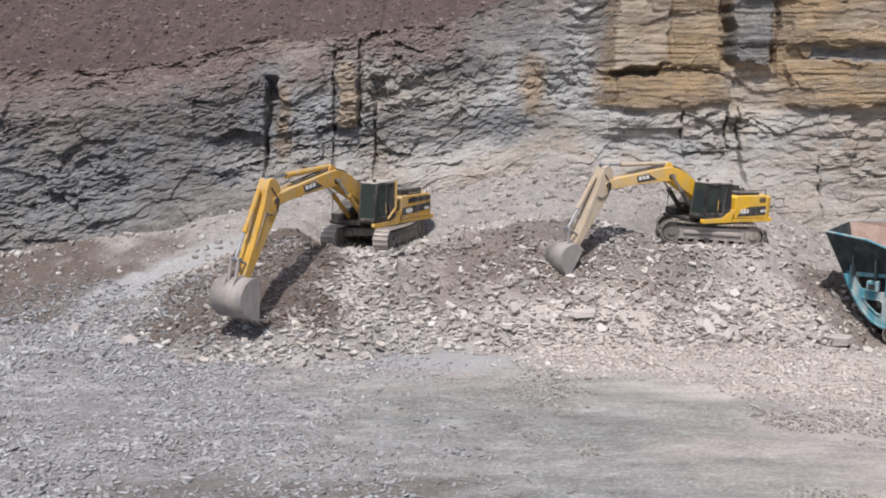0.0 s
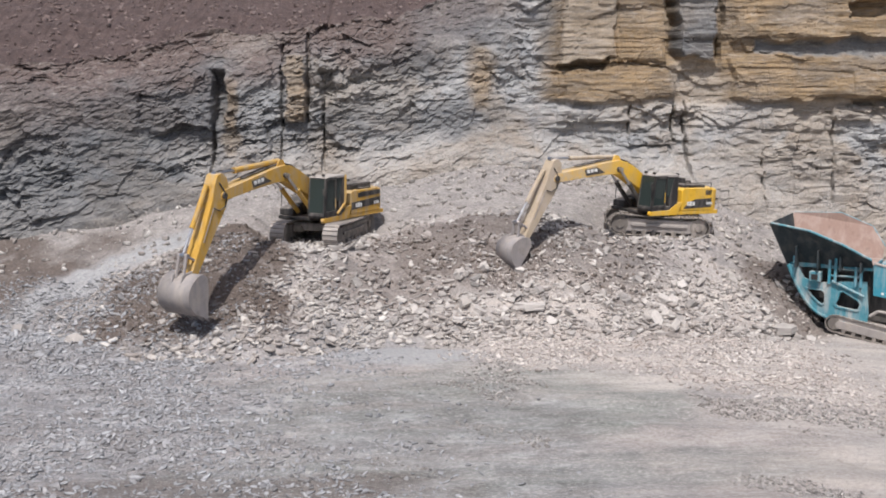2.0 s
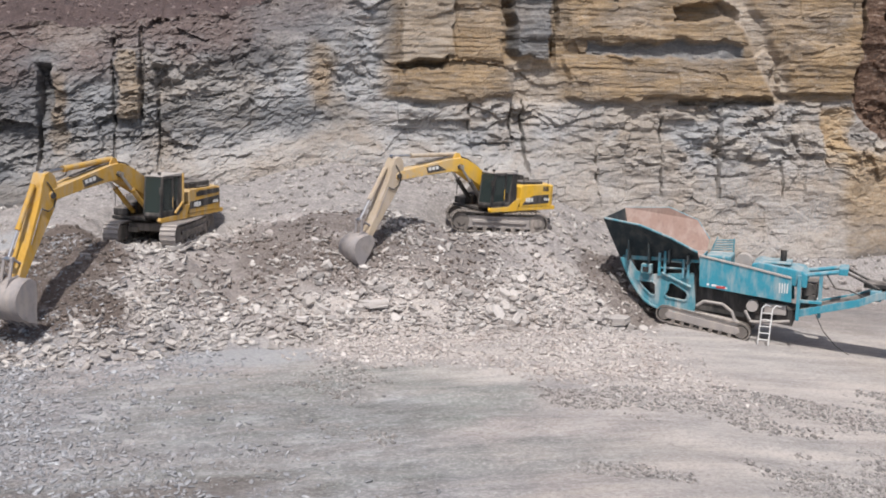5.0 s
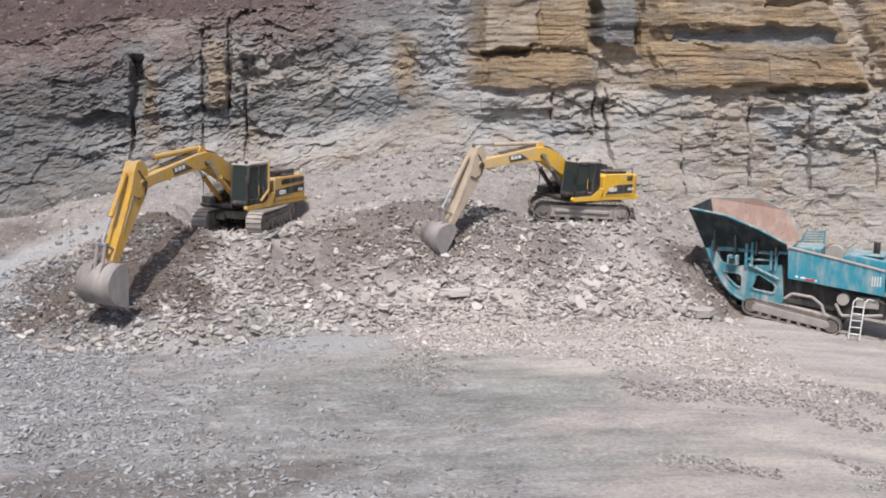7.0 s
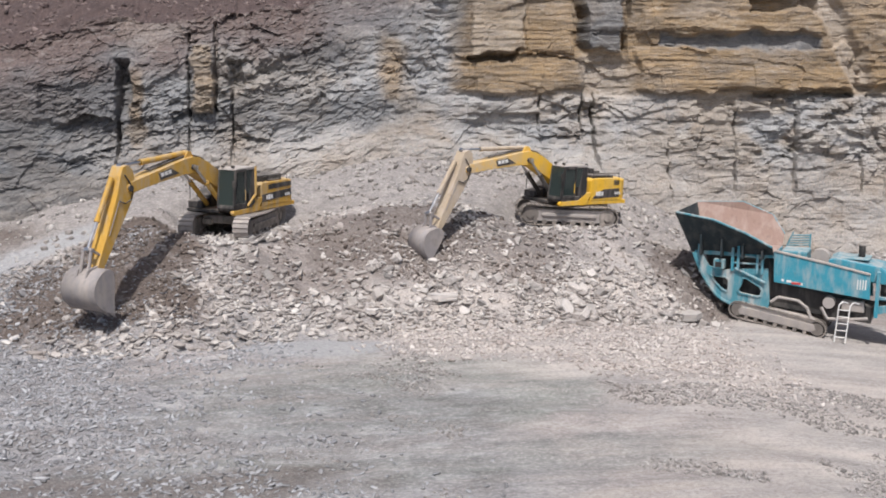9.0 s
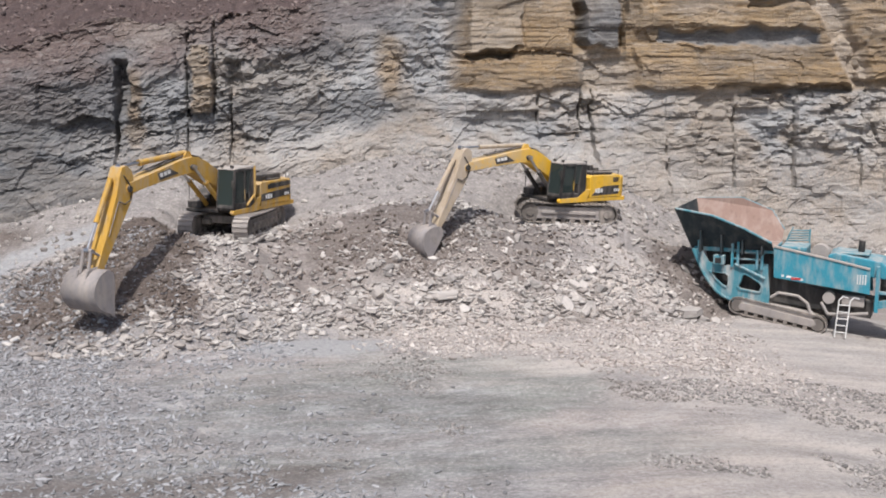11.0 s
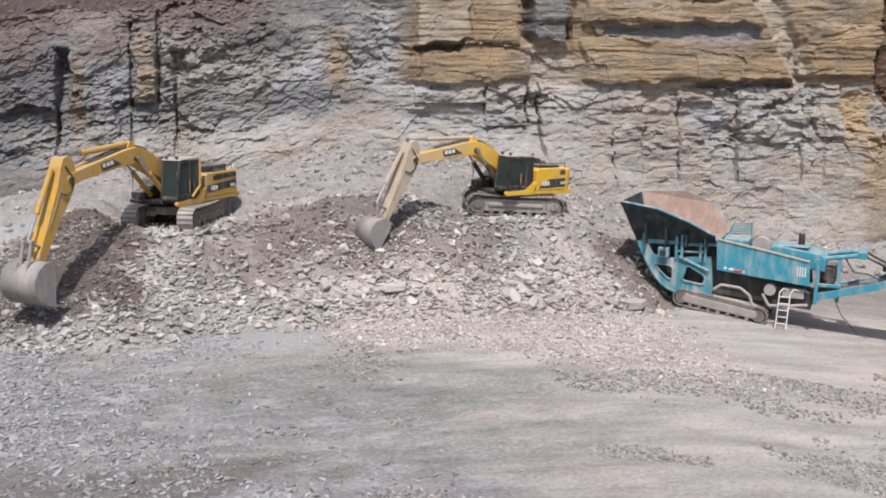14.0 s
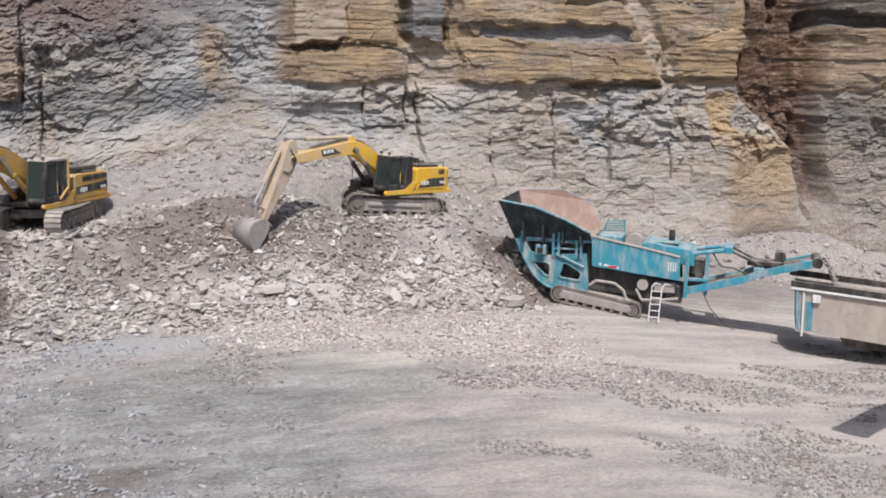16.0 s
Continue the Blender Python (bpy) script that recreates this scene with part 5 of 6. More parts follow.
# ---- jaw crusher ----
def crusher():
    e = thing("jaw_crusher", Matrix.Translation(CR_O) @ Matrix.Rotation(radians(CR_YAW), 4, 'Z'),
              "dusty teal tracked jaw crusher with a flared feed hopper", "crusher")
    tilt = Matrix.Translation((0.08, 0, 0.44)) @ rot_y(8.8)
    for y in (0.15, 2.45):
        bm = bmesh.new()
        L, H = 4.6, 0.86
        r = H / 2
        out = [(-L / 2 + r + r * math.cos(a), r * math.sin(a)) for a in np.linspace(math.pi / 2, 3 * math.pi / 2, 9)]
        out += [(L / 2 - r + r * math.cos(a), r * math.sin(a)) for a in np.linspace(-math.pi / 2, math.pi / 2, 9)]
        inn = [(x * 0.975, z * 0.84) for x, z in out]
        add_prism(bm, out, y - 0.25, y + 0.25, tilt, 0, holes=(inn,))
        for q in range(17):
            for zz in (r + 0.015, -r - 0.015):
                add_box(bm, (0.04, 0.5, 0.04), (-1.75 + 0.22 * q, y, zz), tilt, 0)
        belt = part("track", bm, M_TRACK, e, "dusty crawler track")
        bm = bmesh.new()
        add_prism(bm, [(-1.75, -0.2), (1.6, -0.2), (1.85, -0.02), (1.7, 0.2), (-1.7, 0.2), (-1.85, 0.0)], y - 0.235, y + 0.235, tilt, 0.04)
        part("track_frame", bm, M_TRACK_PALE, belt)
        for q in range(7):
            bm = bmesh.new()
            add_rod(bm, (-1.4 + 0.46 * q, y - 0.22, -0.27), (-1.4 + 0.46 * q, y + 0.22, -0.27), 0.1, 12, m=tilt)
            part("roller", bm, M_TRACK, belt)
        for cx in (-1.87, 1.87):
            bm = bmesh.new()
            add_rod(bm, (cx, y - 0.22, 0), (cx, y + 0.22, 0), 0.3, 20, m=tilt)
            part("wheel", bm, M_TRACK, belt)
    # side frames, with their cut-outs
    outline = [(-4.05, 3.35), (-3.78, 2.75), (-3.49, 2.20), (-3.20, 1.75), (-2.84, 1.34), (-2.50, 1.10), (-2.1, 0.95), (-1.2, 0.86), (-0.35, 0.80), (-0.3, 1.30), (-0.42, 2.4), (-0.45, 2.85),
               (-1.75, 2.72), (-2.6, 2.60), (-3.25, 2.75), (-3.62, 3.35)]
    h1 = [(-3.22, 2.32), (-2.42, 2.30), (-2.26, 2.18), (-2.24, 1.66), (-2.36, 1.52), (-2.55, 1.60), (-2.9, 1.92)]
    h2 = [(-1.66, 2.30), (-1.48, 2.36), (-0.72, 1.92), (-0.62, 1.74), (-0.70, 1.46), (-0.86, 1.40), (-1.74, 1.50), (-1.86, 1.64), (-1.72, 1.92)]
    for y in (0.0, 2.5):
        bm = bmesh.new()
        add_prism(bm, outline, y, y + 0.1, None, 0, holes=(h1, h2))
        side = part("side_frame", bm, M_TEAL_DUSTY, e, "teal side frame with rounded cut-outs")
        for loop in (h1, h2):
            bm = bmesh.new()
            cx, cz = sum(p[0] for p in loop) / len(loop), sum(p[1] for p in loop) / len(loop)
            small = [(cx + (x - cx) * 0.86, cz + (z - cz) * 0.84) for x, z in loop]
            add_prism(bm, loop, y - 0.06, y + 0.16, None, 0, holes=(small,))
            part("flange", bm, M_TEAL_DUSTY, side, "pale dusty flange")
        bm = bmesh.new()
        for a, b in zip(outline[:8], outline[1:9]):
            add_rod(bm, (a[0], y + 0.05, a[1]), (b[0], y + 0.05, b[1]), 0.09, 8)
        part("edge_beam", bm, M_TEAL_DUSTY, side)
    # chassis behind the plates
    bm = bmesh.new()
    add_prism(bm, [(-2.9, 1.5), (-2.0, 1.05), (4.2, 0.55), (4.3, 1.35), (-0.2, 2.2), (-0.5, 3.3), (-3.6, 3.3)], 0.55, 2.05, None, 0.05)
    part("chassis", bm, M_CHASSIS, e, "dark greasy chassis")
    bm = bmesh.new()
    arch = [(-0.25, 1.25), (0.1, 1.52), (1.0, 1.45), (1.45, 1.12), (1.62, 0.62)]
    add_tube(bm, [(x, -0.02, z) for x, z in arch], 0.07, 8)
    arch2 = [(2.05, 1.25), (2.35, 0.72), (3.3, 0.80), (4.1, 0.92)]
    add_tube(bm, [(x, -0.02, z) for x, z in arch2], 0.07, 8)
    add_prism(bm, [(-2.1, 0.98), (1.7, 0.42), (1.9, 0.55), (1.6, 0.72), (-1.9, 1.14)], -0.05, 0.3, None, 0.03)
    part("fender", bm, M_GREYPANEL, e, "dusty track guard and arched brackets")
    bm = bmesh.new()
    add_rod(bm, (2.35, 0.1, 1.45), (2.35, 0.6, 1.45), 0.27, 20)
    add_box(bm, (1.0, 0.4, 0.5), (3.4, 0.45, 1.35), None, 0.05)
    part("drive_wheel", bm, M_GREYPANEL, e)
    # hopper
    wy0, wy1 = -0.9, 3.5
    low = [(-4.05, 0.25, 3.42), (-0.25, 0.1, 3.55)]

    def plate(name, pts, thick, material, label=""):
        t = bmesh.new()
        t.faces.new([t.verts.new(p) for p in pts])
        bmesh.ops.recalc_face_normals(t, faces=t.faces[:])
        bmesh.ops.solidify(t, geom=t.faces[:], thickness=thick)
        bm2 = bmesh.new()
        join(bm2, t)
        return part(name, bm2, material, hopper, label)
    bm = bmesh.new()
    add_prism(bm, [(-4.0, 3.25), (-0.2, 3.35), (-0.2, 3.6), (-4.0, 3.45)], 0.1, 2.5, None, 0.03)
    hopper = part("hopper", bm, M_TEAL, e, "flared steel feed hopper, rusty inside")
    # the outer plates are coloured dark to carry the shade under the flare
    plate("side_plate", [(-4.1, 0.2, 3.35), (-0.25, 0.05, 3.5), (-0.23, -0.6, 3.98), (-1.5, -0.8, 4.62), (-2.97, wy0, 5.16), (-4.75, wy0, 5.41)], 0.06, M_SHADED_STEEL, "steel outer face, coloured dark for the shade of its overhang")
    plate("side_plate", [(-4.1, 2.4, 3.35), (-0.25, 2.5, 3.5), (-0.25, 3.1, 4.1), (-0.9, 3.3, 5.0), (-2.4, 3.4, 5.55), (-4.75, wy1, 5.41)], 0.06, M_RUST, "rusty worn inner face")
    plate("end_plate", [(-4.1, 0.2, 3.35), (-4.1, 2.4, 3.35), (-4.75, wy1, 5.41), (-4.75, wy0, 5.41)], 0.06, M_SHADED_STEEL)
    plate("floor_plate", [(-4.05, 0.2, 3.5), (-4.05, 2.4, 3.5), (-0.25, 2.4, 3.62), (-0.25, 0.2, 3.62)], 0.05, M_RUST)
    for edge in ([(-4.75, wy0, 5.41), (-2.97, wy0, 5.16), (-1.5, -0.8, 4.62), (-0.23, -0.6, 3.98)], [(-4.75, wy1, 5.41), (-2.4, 3.4, 5.55), (-0.9, 3.3, 5.0), (-0.25, 3.1, 4.1)]):
        bm = bmesh.new()
        add_tube(bm, edge, 0.055, 8)
        part("rim", bm, M_TEAL_DUSTY, hopper, "pale worn rim")
    for x in (-3.6, -2.6, -1.6, -0.7):
        bm = bmesh.new()
        zt = float(np.interp(x, [-4.75, -2.97, -1.5, -0.23], [5.3, 5.05, 4.5, 3.9]))
        add_prism(bm, [(x - 0.04, 3.3), (x + 0.04, 3.3), (x + 0.04, zt * 0.55 + 3.3 * 0.45), (x - 0.04, zt * 0.55 + 3.3 * 0.45)], -0.5, 0.1, None, 0.01)
        part("rib", bm, M_SHADED_STEEL, hopper)
    # machinery and posts under the hopper
    for x, z0, z1, y in ((-3.75, 2.9, 3.8, 0.0), (-2.12, 2.6, 3.75, -0.05), (-1.85, 2.7, 3.85, -0.05), (-0.95, 2.55, 3.5, -0.05), (-0.72, 2.55, 3.4, -0.05)):
        bm = bmesh.new()
        add_box(bm, (0.13, 0.13, z1 - z0), (x, y, (z0 + z1) / 2), None, 0.02)
        part("post", bm, M_TEAL, e)
    bm = bmesh.new()
    add_tube(bm, [(-2.1, -0.05, 3.0), (-0.7, -0.05, 3.05)], 0.05, 8)
    add_tube(bm, [(-2.0, -0.08, 2.75), (-0.55, -0.08, 2.15)], 0.07, 8)
    add_tube(bm, [(-1.8, -0.05, 3.35), (-0.6, -0.05, 3.35)], 0.04, 8)
    part("pipework", bm, M_TEAL_DUSTY, e)
    bm = bmesh.new()
    add_box(bm, (0.52, 0.4, 0.46), (-2.72, -0.1, 2.92), None, 0.03)
    box = part("control_box", bm, M_TEAL_DUSTY, e)
    bm = bmesh.new()
    add_box(bm, (0.3, 0.03, 0.26), (-2.74, -0.31, 2.9), None, 0.01)
    part("door", bm, M_BLACK, box)
    # long body panel
    bm = bmesh.new()
    add_prism(bm, [(-0.22, 3.73), (2.31, 3.30), (4.07, 2.97), (4.13, 1.80), (-0.16, 2.23)], 0.0, 0.14, None, 0.02)
    panel = part("side_panel", bm, M_TEAL, e, "teal side panel with vertical dust stains")
    bm = bmesh.new()
    add_prism(bm, [(-0.22, 3.78), (2.31, 3.35), (4.07, 3.02), (4.07, 2.94), (2.31, 3.27), (-0.22, 3.70)], -0.05, 0.16, None, 0.01)
    part("top_lip", bm, M_GREYPANEL, panel, "dust-covered upper lip")
    for q in range(4):
        bm = bmesh.new()
        add_box(bm, (0.05, 0.02, 0.46), (3.56 + 0.115 * q, -0.004, 2.47), None, 0.01)
        part("vent_slot", bm, M_WHITE, panel)
    for q, (w, mz) in enumerate(((0.12, 2.36), (0.22, 2.33), (0.3, 2.28), (0.16, 2.24))):
        bm = bmesh.new()
        add_box(bm, (w, 0.012, 0.10), (0.25 + 0.28 * q, -0.004, mz), None, 0)
        part("lettering_bar", bm, M_WHITE, panel)
    bm = bmesh.new()
    add_box(bm, (0.42, 0.012, 0.11), (0.86, -0.012, 2.26), None, 0)
    part("decal", bm, M_REDMARK, panel)
    bm = bmesh.new()
    add_prism(bm, [(-0.2, 3.45), (2.3, 3.05), (4.0, 2.8), (4.1, 1.5), (-0.1, 2.0)], 2.4, 2.52, None, 0.02)
    part("side_panel", bm, M_TEAL, e)
    bm = bmesh.new()
    add_box(bm, (1.2, 1.5, 0.7), (0.6, 1.3, 3.35), None, 0.08)
    part("jaw_box", bm, M_TEAL_DUSTY, e, "dusty jaw box")
    for q in range(5):
        bm = bmesh.new()
        add_tube(bm, [(0.0 + 0.06 * q, 2.2, 3.7 + 0.13 * q), (1.1, 2.2, 3.8 + 0.12 * q)], 0.035, 6)
        part("guard_rail", bm, M_TEAL_DUSTY, e)
    for foot, head in (((0.0, 2.2, 3.6), (0.3, 2.2, 4.4)), ((1.1, 2.2, 3.6), (1.1, 2.2, 4.35))):
        bm = bmesh.new()
        add_tube(bm, [foot, head], 0.04, 6)
        part("guard_post", bm, M_TEAL_DUSTY, e)
    bm = bmesh.new()
    add_rod(bm, (1.75, 0.9, 3.4), (1.75, 1.5, 3.4), 0.42, 24)
    part("flywheel", bm, M_GREYPANEL, e)
    # power unit
    bm = bmesh.new()
    add_prism(bm, [(2.2, 2.7), (2.2, 3.45), (2.5, 3.58), (4.5, 3.30), (4.75, 3.1), (4.75, 2.5)], 0.3, 2.3, None, 0.05)
    unit = part("power_unit", bm, M_TEAL, e, "teal engine cover")
    bm = bmesh.new()
    add_box(bm, (1.3, 1.5, 0.05), (3.3, 1.3, 3.54), rot_y(0), 0.01)
    part("cover_plate", bm, M_TEAL_DUSTY, unit, "pale sunlit cover plate")
    bm = bmesh.new()
    add_rod(bm, (3.55, 1.3, 3.5), (3.55, 1.3, 4.1), 0.15, 14)
    part("exhaust", bm, M_BLACK, unit)
    bm = bmesh.new()
    add_box(bm, (0.16, 0.2, 2.15), (4.42, 0.1, 2.05), None, 0.02)
    add_box(bm, (0.16, 0.2, 2.15), (5.35, 0.6, 2.15), None, 0.02)
    add_box(bm, (1.1, 0.2, 0.14), (4.9, 0.4, 1.85), None, 0.02)
    part("rear_post", bm, M_TEAL, e)
    bm = bmesh.new()
    add_box(bm, (0.7, 1.2, 0.9), (4.85, 1.3, 2.3), None, 0.06)
    add_rod(bm, (4.8, 0.55, 2.4), (4.8, 0.75, 2.4), 0.3, 18)
    add_rod(bm, (5.0, 0.55, 1.95), (5.0, 0.75, 1.95), 0.2, 18)
    part("engine", bm, M_BLACK, e, "dark exposed engine")
    # ladder
    bm = bmesh.new()
    for x in (2.86, 3.34):
        add_tube(bm, [(x - 0.1, -0.45, -0.25), (x, -0.35, 1.5), (x + 0.15, -0.25, 1.66), (x + 0.35, 0.0, 1.55)], 0.03, 8)
    for q in range(5):
        add_tube(bm, [(2.78 + 0.02 * q, -0.44 + 0.02 * q, 0.0 + 0.32 * q), (3.27 + 0.02 * q, -0.44 + 0.02 * q, 0.0 + 0.32 * q)], 0.025, 6)
    part("ladder", bm, M_WHITE, e, "thin pale access ladder")
    # upper brace and struts
    bm = bmesh.new()
    add_tube(bm, [(4.4, 0.5, 3.05), (6.3, 0.6, 3.38)], 0.11, 8)
    add_tube(bm, [(4.4, 2.0, 3.05), (6.3, 1.8, 3.38)], 0.11, 8)
    add_box(bm, (0.4, 1.5, 0.3), (6.3, 1.2, 3.36), None, 0.03)
    brace = part("brace", bm, M_TEAL, e)
    bm = bmesh.new()
    add_tube(bm, [(6.4, 0.6, 3.35), (7.9, 0.7, 2.65)], 0.06, 8)
    add_tube(bm, [(6.4, 1.8, 3.35), (7.9, 1.7, 2.65)], 0.06, 8)
    part("strut", bm, M_BLACK, brace)
    # main conveyor
    line = [(4.3, 1.25), (7.05, 2.03), (7.84, 2.40), (10.35, 3.09)]
    bm = bmesh.new()
    for y in (0.3, 2.0):
        add_prism(bm, [(x, z + 0.16) for x, z in line] + [(x, z - 0.2) for x, z in line[::-1]], y, y + 0.1, None, 0.01)
    conv = part("conveyor", bm, M_TEAL, e, "teal discharge conveyor with a black belt")
    bm = bmesh.new()
    add_prism(bm, [(x, z + 0.07) for x, z in line] + [(x, z + 0.03) for x, z in line[::-1]], 0.41, 1.99)
    add_prism(bm, [(x, z - 0.16) for x, z in line] + [(x, z - 0.2) for x, z in line[::-1]], 0.41, 1.99)
    part("belt", bm, M_RUBBER, conv)
    for k in range(6):
        x = 5.0 + 0.95 * k
        z = float(np.interp(x, [p[0] for p in line], [p[1] for p in line]))
        bm = bmesh.new()
        add_tube(bm, [(x, 0.36, z), (x + 0.25, 0.36, z + 0.02), (x + 0.25, 2.04, z + 0.02), (x, 2.04, z)], 0.05, 8)
        part("idler", bm, M_BLACK, conv)
    bm = bmesh.new()
    add_rod(bm, (10.35, 0.28, 3.06), (10.35, 2.1, 3.06), 0.24, 20)
    part("head_drum", bm, M_BLACK, conv)
    bm = bmesh.new()
    add_rod(bm, (10.3, 0.38, 3.06), (10.3, 0.55, 3.06), 0.16, 16)
    add_box(bm, (0.7, 0.12, 0.36), (9.9, 0.5, 2.98), None, 0.03)
    part("motor", bm, M_TEAL_DUSTY, conv)
    bm = bmesh.new()
    add_rod(bm, (8.7, 1.0, 3.1), (8.7, 1.7, 3.1), 0.26, 14)
    add_box(bm, (1.6, 1.0, 0.22), (8.0, 1.2, 2.78), None, 0.03)
    part("magnet", bm, M_BLACK, conv)
    bm = bmesh.new()
    add_box(bm, (0.5, 1.5, 0.5), (7.75, 1.2, 2.36), None, 0.04)
    part("hinge_box", bm, M_TEAL, conv)
    bm = bmesh.new()
    add_tube(bm, [(5.6, 0.4, 3.2), (6.0, 0.35, 2.6), (6.6, 0.4, 2.55), (7.4, 0.5, 2.2)], 0.035, 6)
    part("hose", bm, M_RUBBER, e)
    bm = bmesh.new()
    add_tube(bm, [(5.2, 0.4, 1.3), (5.6, 0.2, 0.55), (6.2, 0.15, -0.1), (6.8, 0.2, -0.45)], 0.022, 6)
    part("hose", bm, M_RUBBER, e)
    return e


crusher()


# ---- screen hopper at the conveyor's end ----
def screen_box():
    e = thing("screening_plant", Matrix.Translation(CR_O) @ Matrix.Rotation(radians(CR_YAW), 4, 'Z'),
              "dusty grey steel screening plant with a dark rimmed hopper", "screener")

    def zt(x):
        return 2.46 - 0.075 * (x - 9.2)
    X1 = 19.0
    bm = bmesh.new()
    add_prism(bm, [(9.55, zt(9.5) - 0.42), (X1, zt(X1) - 0.42), (X1, zt(X1) - 2.5), (9.62, zt(9.6) - 2.32)], -1.0, -0.92, None, 0.01)
    side = part("side_wall", bm, M_TANPANEL, e, "side wall caked with tan dust")
    bm = bmesh.new()
    add_prism(bm, [(9.55, zt(9.5) - 0.42), (X1, zt(X1) - 0.42), (X1, zt(X1) - 2.5), (9.62, zt(9.6) - 2.32)], 1.6, 1.68, None, 0.01)
    part("side_wall", bm, M_GREYPANEL, e)
    bm = bmesh.new()
    for y in (-1.12, 1.72):
        add_prism(bm, [(9.2, zt(9.2)), (X1, zt(X1)), (X1, zt(X1) - 0.30), (9.2, zt(9.2) - 0.30)], y, y + 0.12, None, 0.02)
    part("rim", bm, M_BLACK, e, "dark rubber rim")
    bm = bmesh.new()
    add_prism(bm, [(9.2, zt(9.2) - 0.3), (X1, zt(X1) - 0.3), (X1, zt(X1) - 0.4), (9.2, zt(9.2) - 0.4)], -1.14, -0.9, None, 0.01)
    part("rail", bm, M_WHITE, e, "pale upper rail")
    bm = bmesh.new()
    add_prism(bm, [(9.45, zt(9.4) - 0.42), (9.62, zt(9.6) - 0.42), (9.75, zt(9.6) - 2.3), (9.55, zt(9.4) - 2.3)], -1.06, 1.7, None, 0.02)
    end = part("end_wall", bm, M_TEAL_DUSTY, e, "dusty teal end wall")
    bm = bmesh.new()
    add_tube(bm, [(9.78, -1.1, zt(9.8) - 0.5), (9.82, -1.1, zt(9.8) - 2.55)], 0.045, 8)
    part("upright", bm, M_WHITE, end)
    bm = bmesh.new()
    add_prism(bm, [(9.92, zt(9.9) - 0.9), (10.25, zt(10.25) - 0.9), (10.25, zt(10.25) - 2.25), (9.92, zt(9.9) - 2.25)], -1.012, -1.004)
    part("teal_patch", bm, M_TEAL_DUSTY, side, "faded teal paint")
    bm = bmesh.new()
    add_box(bm, (0.34, 0.16, 0.36), (10.35, -1.08, zt(10.3) - 0.72), None, 0.02)
    part("switch_box", bm, M_WHITE, side)
    bm = bmesh.new()
    add_prism(bm, [(9.6, zt(9.6) - 0.6), (X1, zt(X1) - 0.6), (X1, zt(X1) - 0.7), (9.6, zt(9.6) - 0.7)], -0.9, 1.6)
    part("feed_bed", bm, M_RUST, e)
    bm = bmesh.new()
    tilt = Matrix.Translation((13.8, 0.3, -0.62)) @ rot_y(4)
    for y in (0.5, 1.3):
        add_prism(bm, [(-1.9, -0.4), (1.9, -0.4), (2.2, 0), (1.9, 0.4), (-1.9, 0.4), (-2.2, 0)], y - 0.2, y + 0.2, tilt, 0.08)
    part("track", bm, M_TRACK, e)
    for x in (13.4, 17.5):
        for y in (0.9, 1.5):
            bm = bmesh.new()
            g = CR_O + Matrix.Rotation(radians(CR_YAW), 3, 'Z') @ Vector((x, y, 0))
            zg = float(ground_z(g.x, g.y))
            add_box(bm, (0.16, 0.16, zt(x) - 2.2 - zg), (x, y, (zt(x) - 2.2 + zg) / 2), None, 0.01)
            add_box(bm, (0.4, 0.4, 0.06), (x, y, zg + 0.03), None, 0.01)
            part("leg", bm, M_BLACK, e)
    return e


screen_box()

# crushed stone that leaves the belt
_r = np.random.default_rng(9)
_s = _r.uniform(0, 1, 420) ** 0.8
_x, _z = 10.55 + 0.75 * _s + _r.normal(0, 0.05, 420), 3.2 - 0.2 * _s - 1.15 * _s ** 2 + _r.normal(0, 0.06, 420)
_y = 1.2 + _r.normal(0, 0.25, 420)
_a = radians(CR_YAW)
_c = np.stack([CR_O.x + _x * math.cos(_a) - _y * math.sin(_a), CR_O.y + _x * math.sin(_a) + _y * math.cos(_a), _z], -1)
tagged(stones("crushed_stone", M_GRAVEL, _c, _r.uniform(0.03, 0.08, 420), 0.6, 9), "stream of grey crushed stone leaving the conveyor", "gravel", kind="stuff")

# an assumed conveyor added out of view, only to cast its shadow into the yard
def shadow_conveyor():
    a, b = Vector((38.5, 34.9, 0.6)), Vector((24.7, 26.4, 4.8))
    d = (b - a)
    m = Matrix.Translation(a) @ d.to_track_quat("X", "Z").to_matrix().to_4x4()
    e = thing("unseen_shadow_conveyor", m, "unseen teal conveyor with a black belt, added to cast a shadow into the yard", "conveyor")
    n = d.length
    for y in (-0.55, 0.55):
        bm = bmesh.new()
        add_box(bm, (n, 0.1, 0.35), (n / 2, y, 0), None, 0.02)
        part("beam", bm, M_TEAL, e)
    bm = bmesh.new()
    add_box(bm, (n, 1.0, 0.05), (n / 2, 0, 0.12), None, 0)
    part("belt", bm, M_RUBBER, e)
    bm = bmesh.new()
    add_rod(bm, (n, -0.6, 0), (n, 0.6, 0), 0.3, 18)
    part("head_drum", bm, M_BLACK, e)
    for f in (0.03, 0.5):
        p = a.lerp(b, f)
        zg = float(ground_z(p.x, p.y))
        for y in (-0.6, 0.6):
            bm = bmesh.new()
            top = m @ Vector((n * f, y, -0.1))
            foot = Vector((top.x, top.y, zg - 0.05))
            inv = m.inverted()
            add_rod(bm, inv @ foot, inv @ top, 0.06, 10)
            part("leg", bm, M_TEAL, e)


shadow_conveyor()


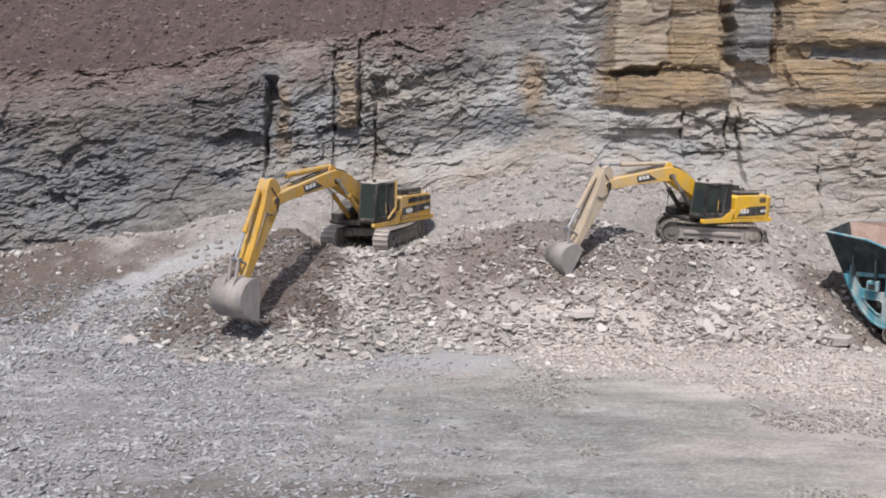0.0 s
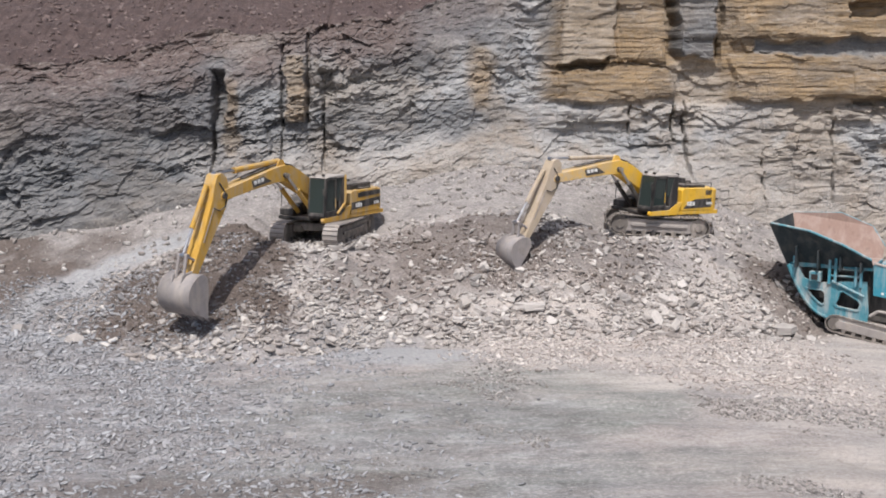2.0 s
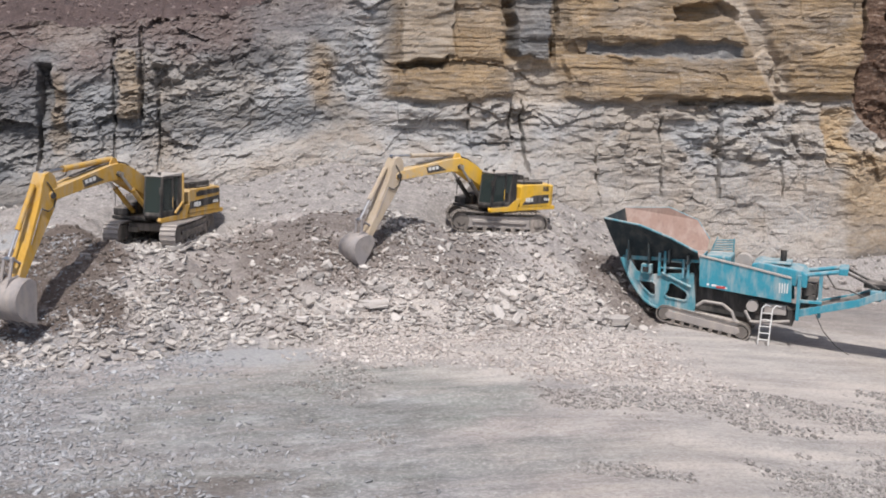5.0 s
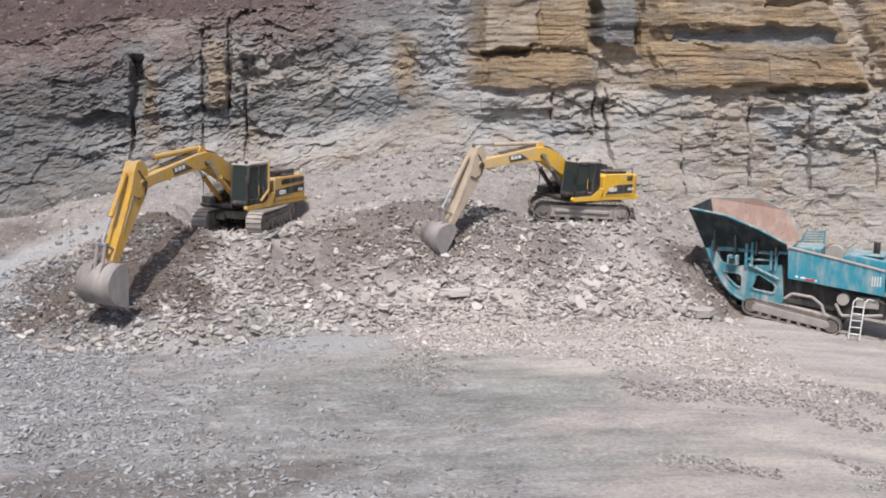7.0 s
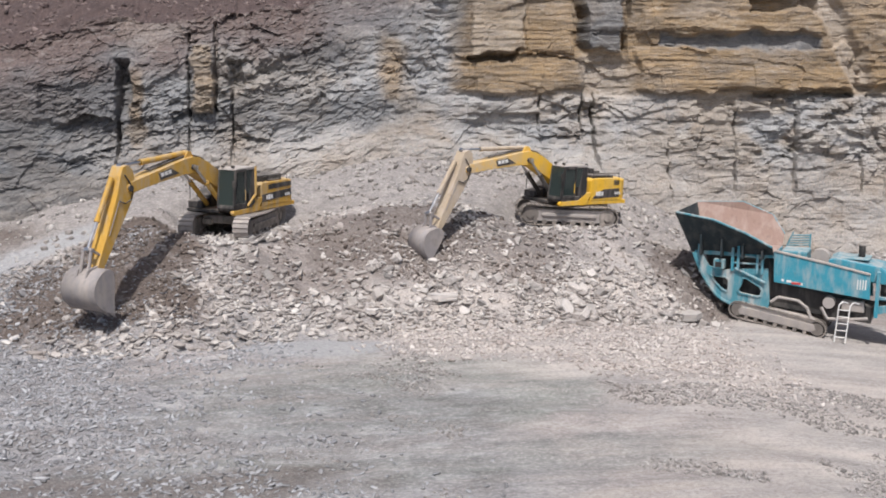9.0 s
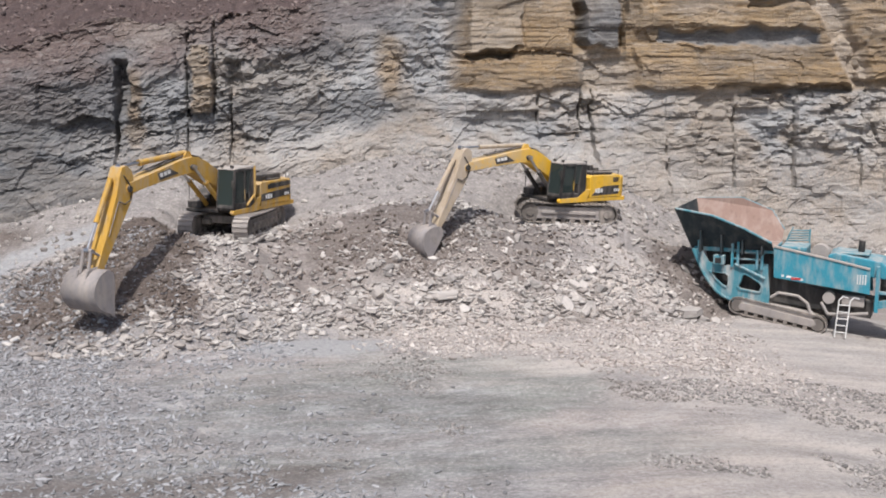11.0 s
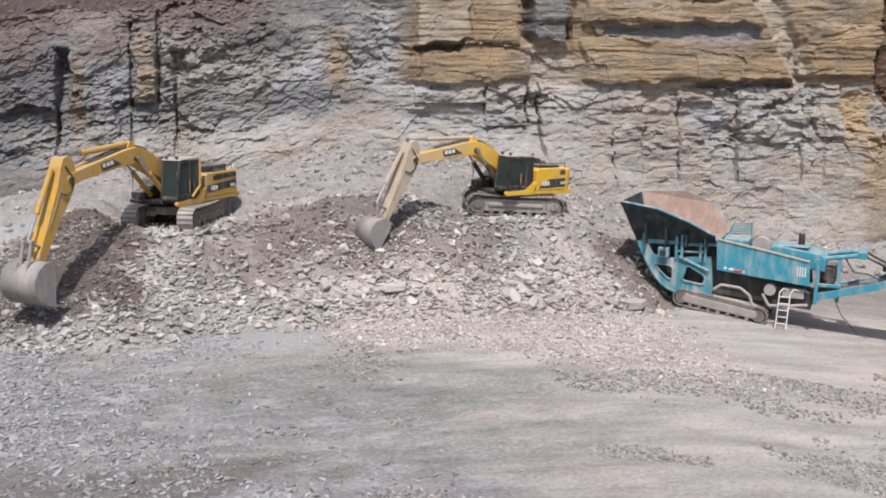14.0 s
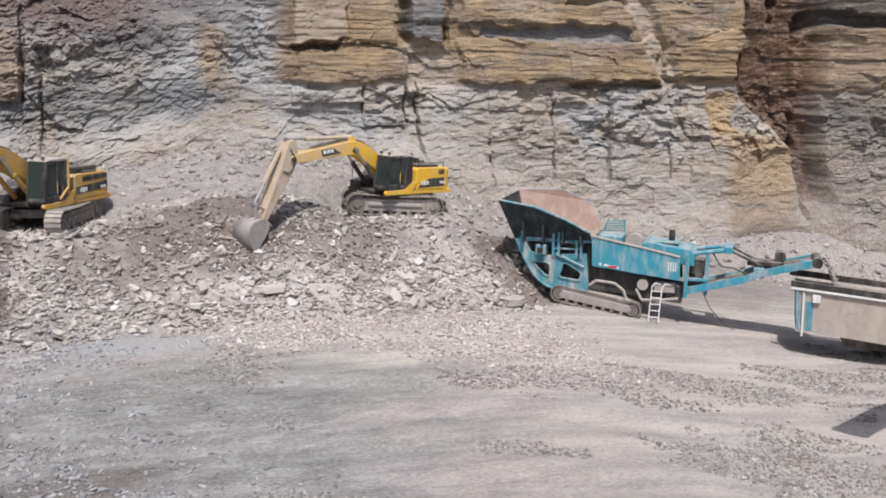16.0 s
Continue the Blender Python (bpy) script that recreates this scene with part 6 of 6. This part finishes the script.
# ---- single slabs that stand out on the pile and the floor ----
def slab_mesh(seed, flat):
    """An angular shale slab about one metre across."""
    rng = random.Random(seed)
    bm = bmesh.new()
    k = rng.choice((5, 6, 7))
    ring = [(math.cos(2 * math.pi * (i + rng.uniform(-0.3, 0.3)) / k) * rng.uniform(0.38, 0.56),
             math.sin(2 * math.pi * (i + rng.uniform(-0.3, 0.3)) / k) * rng.uniform(0.24, 0.42)) for i in range(k)]
    rows = []
    for zz, f in ((-flat, 0.94), (-flat * 0.2, 1.0), (-flat * 0.1, 0.93), (flat * 0.8, 0.95), (flat, 0.84)):
        rows.append([bm.verts.new((x * f + rng.uniform(-0.02, 0.02), y * f + rng.uniform(-0.02, 0.02), zz + rng.uniform(-0.15, 0.15) * flat)) for x, y in ring])
    for lo, hi in zip(rows, rows[1:]):
        for i in range(k):
            bm.faces.new((lo[i], lo[(i + 1) % k], hi[(i + 1) % k], hi[i]))
    bm.faces.new(rows[-1])
    bm.faces.new(rows[0][::-1])
    bmesh.ops.recalc_face_normals(bm, faces=bm.faces[:])
    me = bpy.data.meshes.new("rock")
    bm.to_mesh(me)
    bm.free()
    me.materials.append(M_SLAB)
    return me


def slab_material():
    m, nt, b = nodes_of("shale_slab")
    rnd = nt.nodes.new("ShaderNodeObjectInfo").outputs["Random"]
    c = ramp(nt, rnd, [(0.0, (0.22, 0.205, 0.195)), (0.3, (0.36, 0.332, 0.31)), (0.7, (0.45, 0.412, 0.385)), (1.0, (0.54, 0.50, 0.47))])
    n = noise_tex(nt, 4.0, 6, 0.7)
    lam = noise_tex(nt, 5.0, 4, 0.6, stretch=(1, 1, 9))
    c = mix(nt, mask(nt, n, 0.45, 0.75), c, mix(nt, 0.5, c, (0.50, 0.46, 0.44)))
    c = mix(nt, times(nt, mask(nt, lam, 0.5, 0.3), 0.35), c, mix(nt, 0.6, c, (0.07, 0.065, 0.065)))
    nt.links.new(c, b.inputs["Base Color"])
    b.inputs["Roughness"].default_value = 0.9
    bump(nt, b, mix(nt, 0.5, n, lam), 0.6, 0.05)
    return m


M_SLAB = slab_material()
SLABS = [slab_mesh(s, f) for s, f in zip(range(12), (0.10, 0.14, 0.18, 0.08, 0.12, 0.22, 0.16, 0.09, 0.2, 0.13, 0.11, 0.25))]
_rng = random.Random(77)


def lay(x, y, size, mesh, lean=14, yaw=None, label="pale grey angular shale slab lying on the rubble pile", raise_by=0.0):
    z = float(ground_z(x, y))
    ob = new("rock", mesh)
    q = Euler((radians(_rng.gauss(0, lean)), radians(_rng.gauss(0, lean)), radians(_rng.uniform(0, 360) if yaw is None else yaw)))
    ob.matrix_world = Matrix.Translation((x, y, z + 0.04 * size + raise_by)) @ q.to_matrix().to_4x4() @ Matrix.Diagonal((size, size, size, 1))
    return tagged(ob, label, "rock", "rocks on the rubble pile")


# a few that can be told apart
for x, y, size, lean, kind, text in ((-2.75, 48.2, 1.35, 6, 0, "broad pale shale slab lying flat on the pile"), (6.2, 44.9, 1.9, 5, 3, "long dark-edged shale slab on the pile"),
                                     (12.7, 44.4, 1.1, 40, 1, "pale shale slab standing on its edge"), (-17.2, 46.4, 1.0, 35, 5, "dark upright stone block beside the haul track"),
                                     (-14.0, 44.0, 1.15, 12, 8, "grey rounded shale boulder on the floor"), (17.9, 45.2, 1.9, 4, 7, "long flat shale slab beside the crusher"),
                                     (18.7, 45.0, 0.9, 35, 11, "pale boulder beside the crusher"), (19.2, 44.8, 0.7, 30, 8, "pale boulder beside the crusher"), (2.9, 44.0, 1.2, 8, 3, "dark-edged thin slab at the pile's foot"),
                                     (-3.35, 40.3, 0.7, 6, 3, "thin dark slab lying on the floor"), (16.4, 47.6, 0.8, 35, 2, "bright pale block on the pile"), (3.2, 44.8, 1.1, 25, 2, "pale shale slab leaning on the pile"),
                                     (-13.4, 26.2, 0.8, 10, 6, "grey flat stone on the floor"), (-12.5, 27.0, 0.6, 12, 4, "grey flat stone on the floor"), (-11.7, 26.0, 0.5, 12, 9, "grey flat stone on the floor")):
    lay(x, y, size, SLABS[kind], lean, None, text)
count = 0
while count < 285:
    x, y = _rng.uniform(-12, 20), _rng.uniform(41, 49.5)
    d = float(y - toe_line(x))
    if d < -0.4 or _rng.random() > float(pile_density(np.array(x), np.array(y))) * (1.0 if d < 3.5 else 0.4) * (1.0 if x > 2 else 0.55) * (1 - 0.8 * float(soil_patch(np.array(x), np.array(y)))):
        continue
    lay(x, y, 0.32 + (0.62 if x > 3 and d < 4 else 0.42) * _rng.random() ** 1.8, _rng.choice(SLABS), 32)
    count += 1
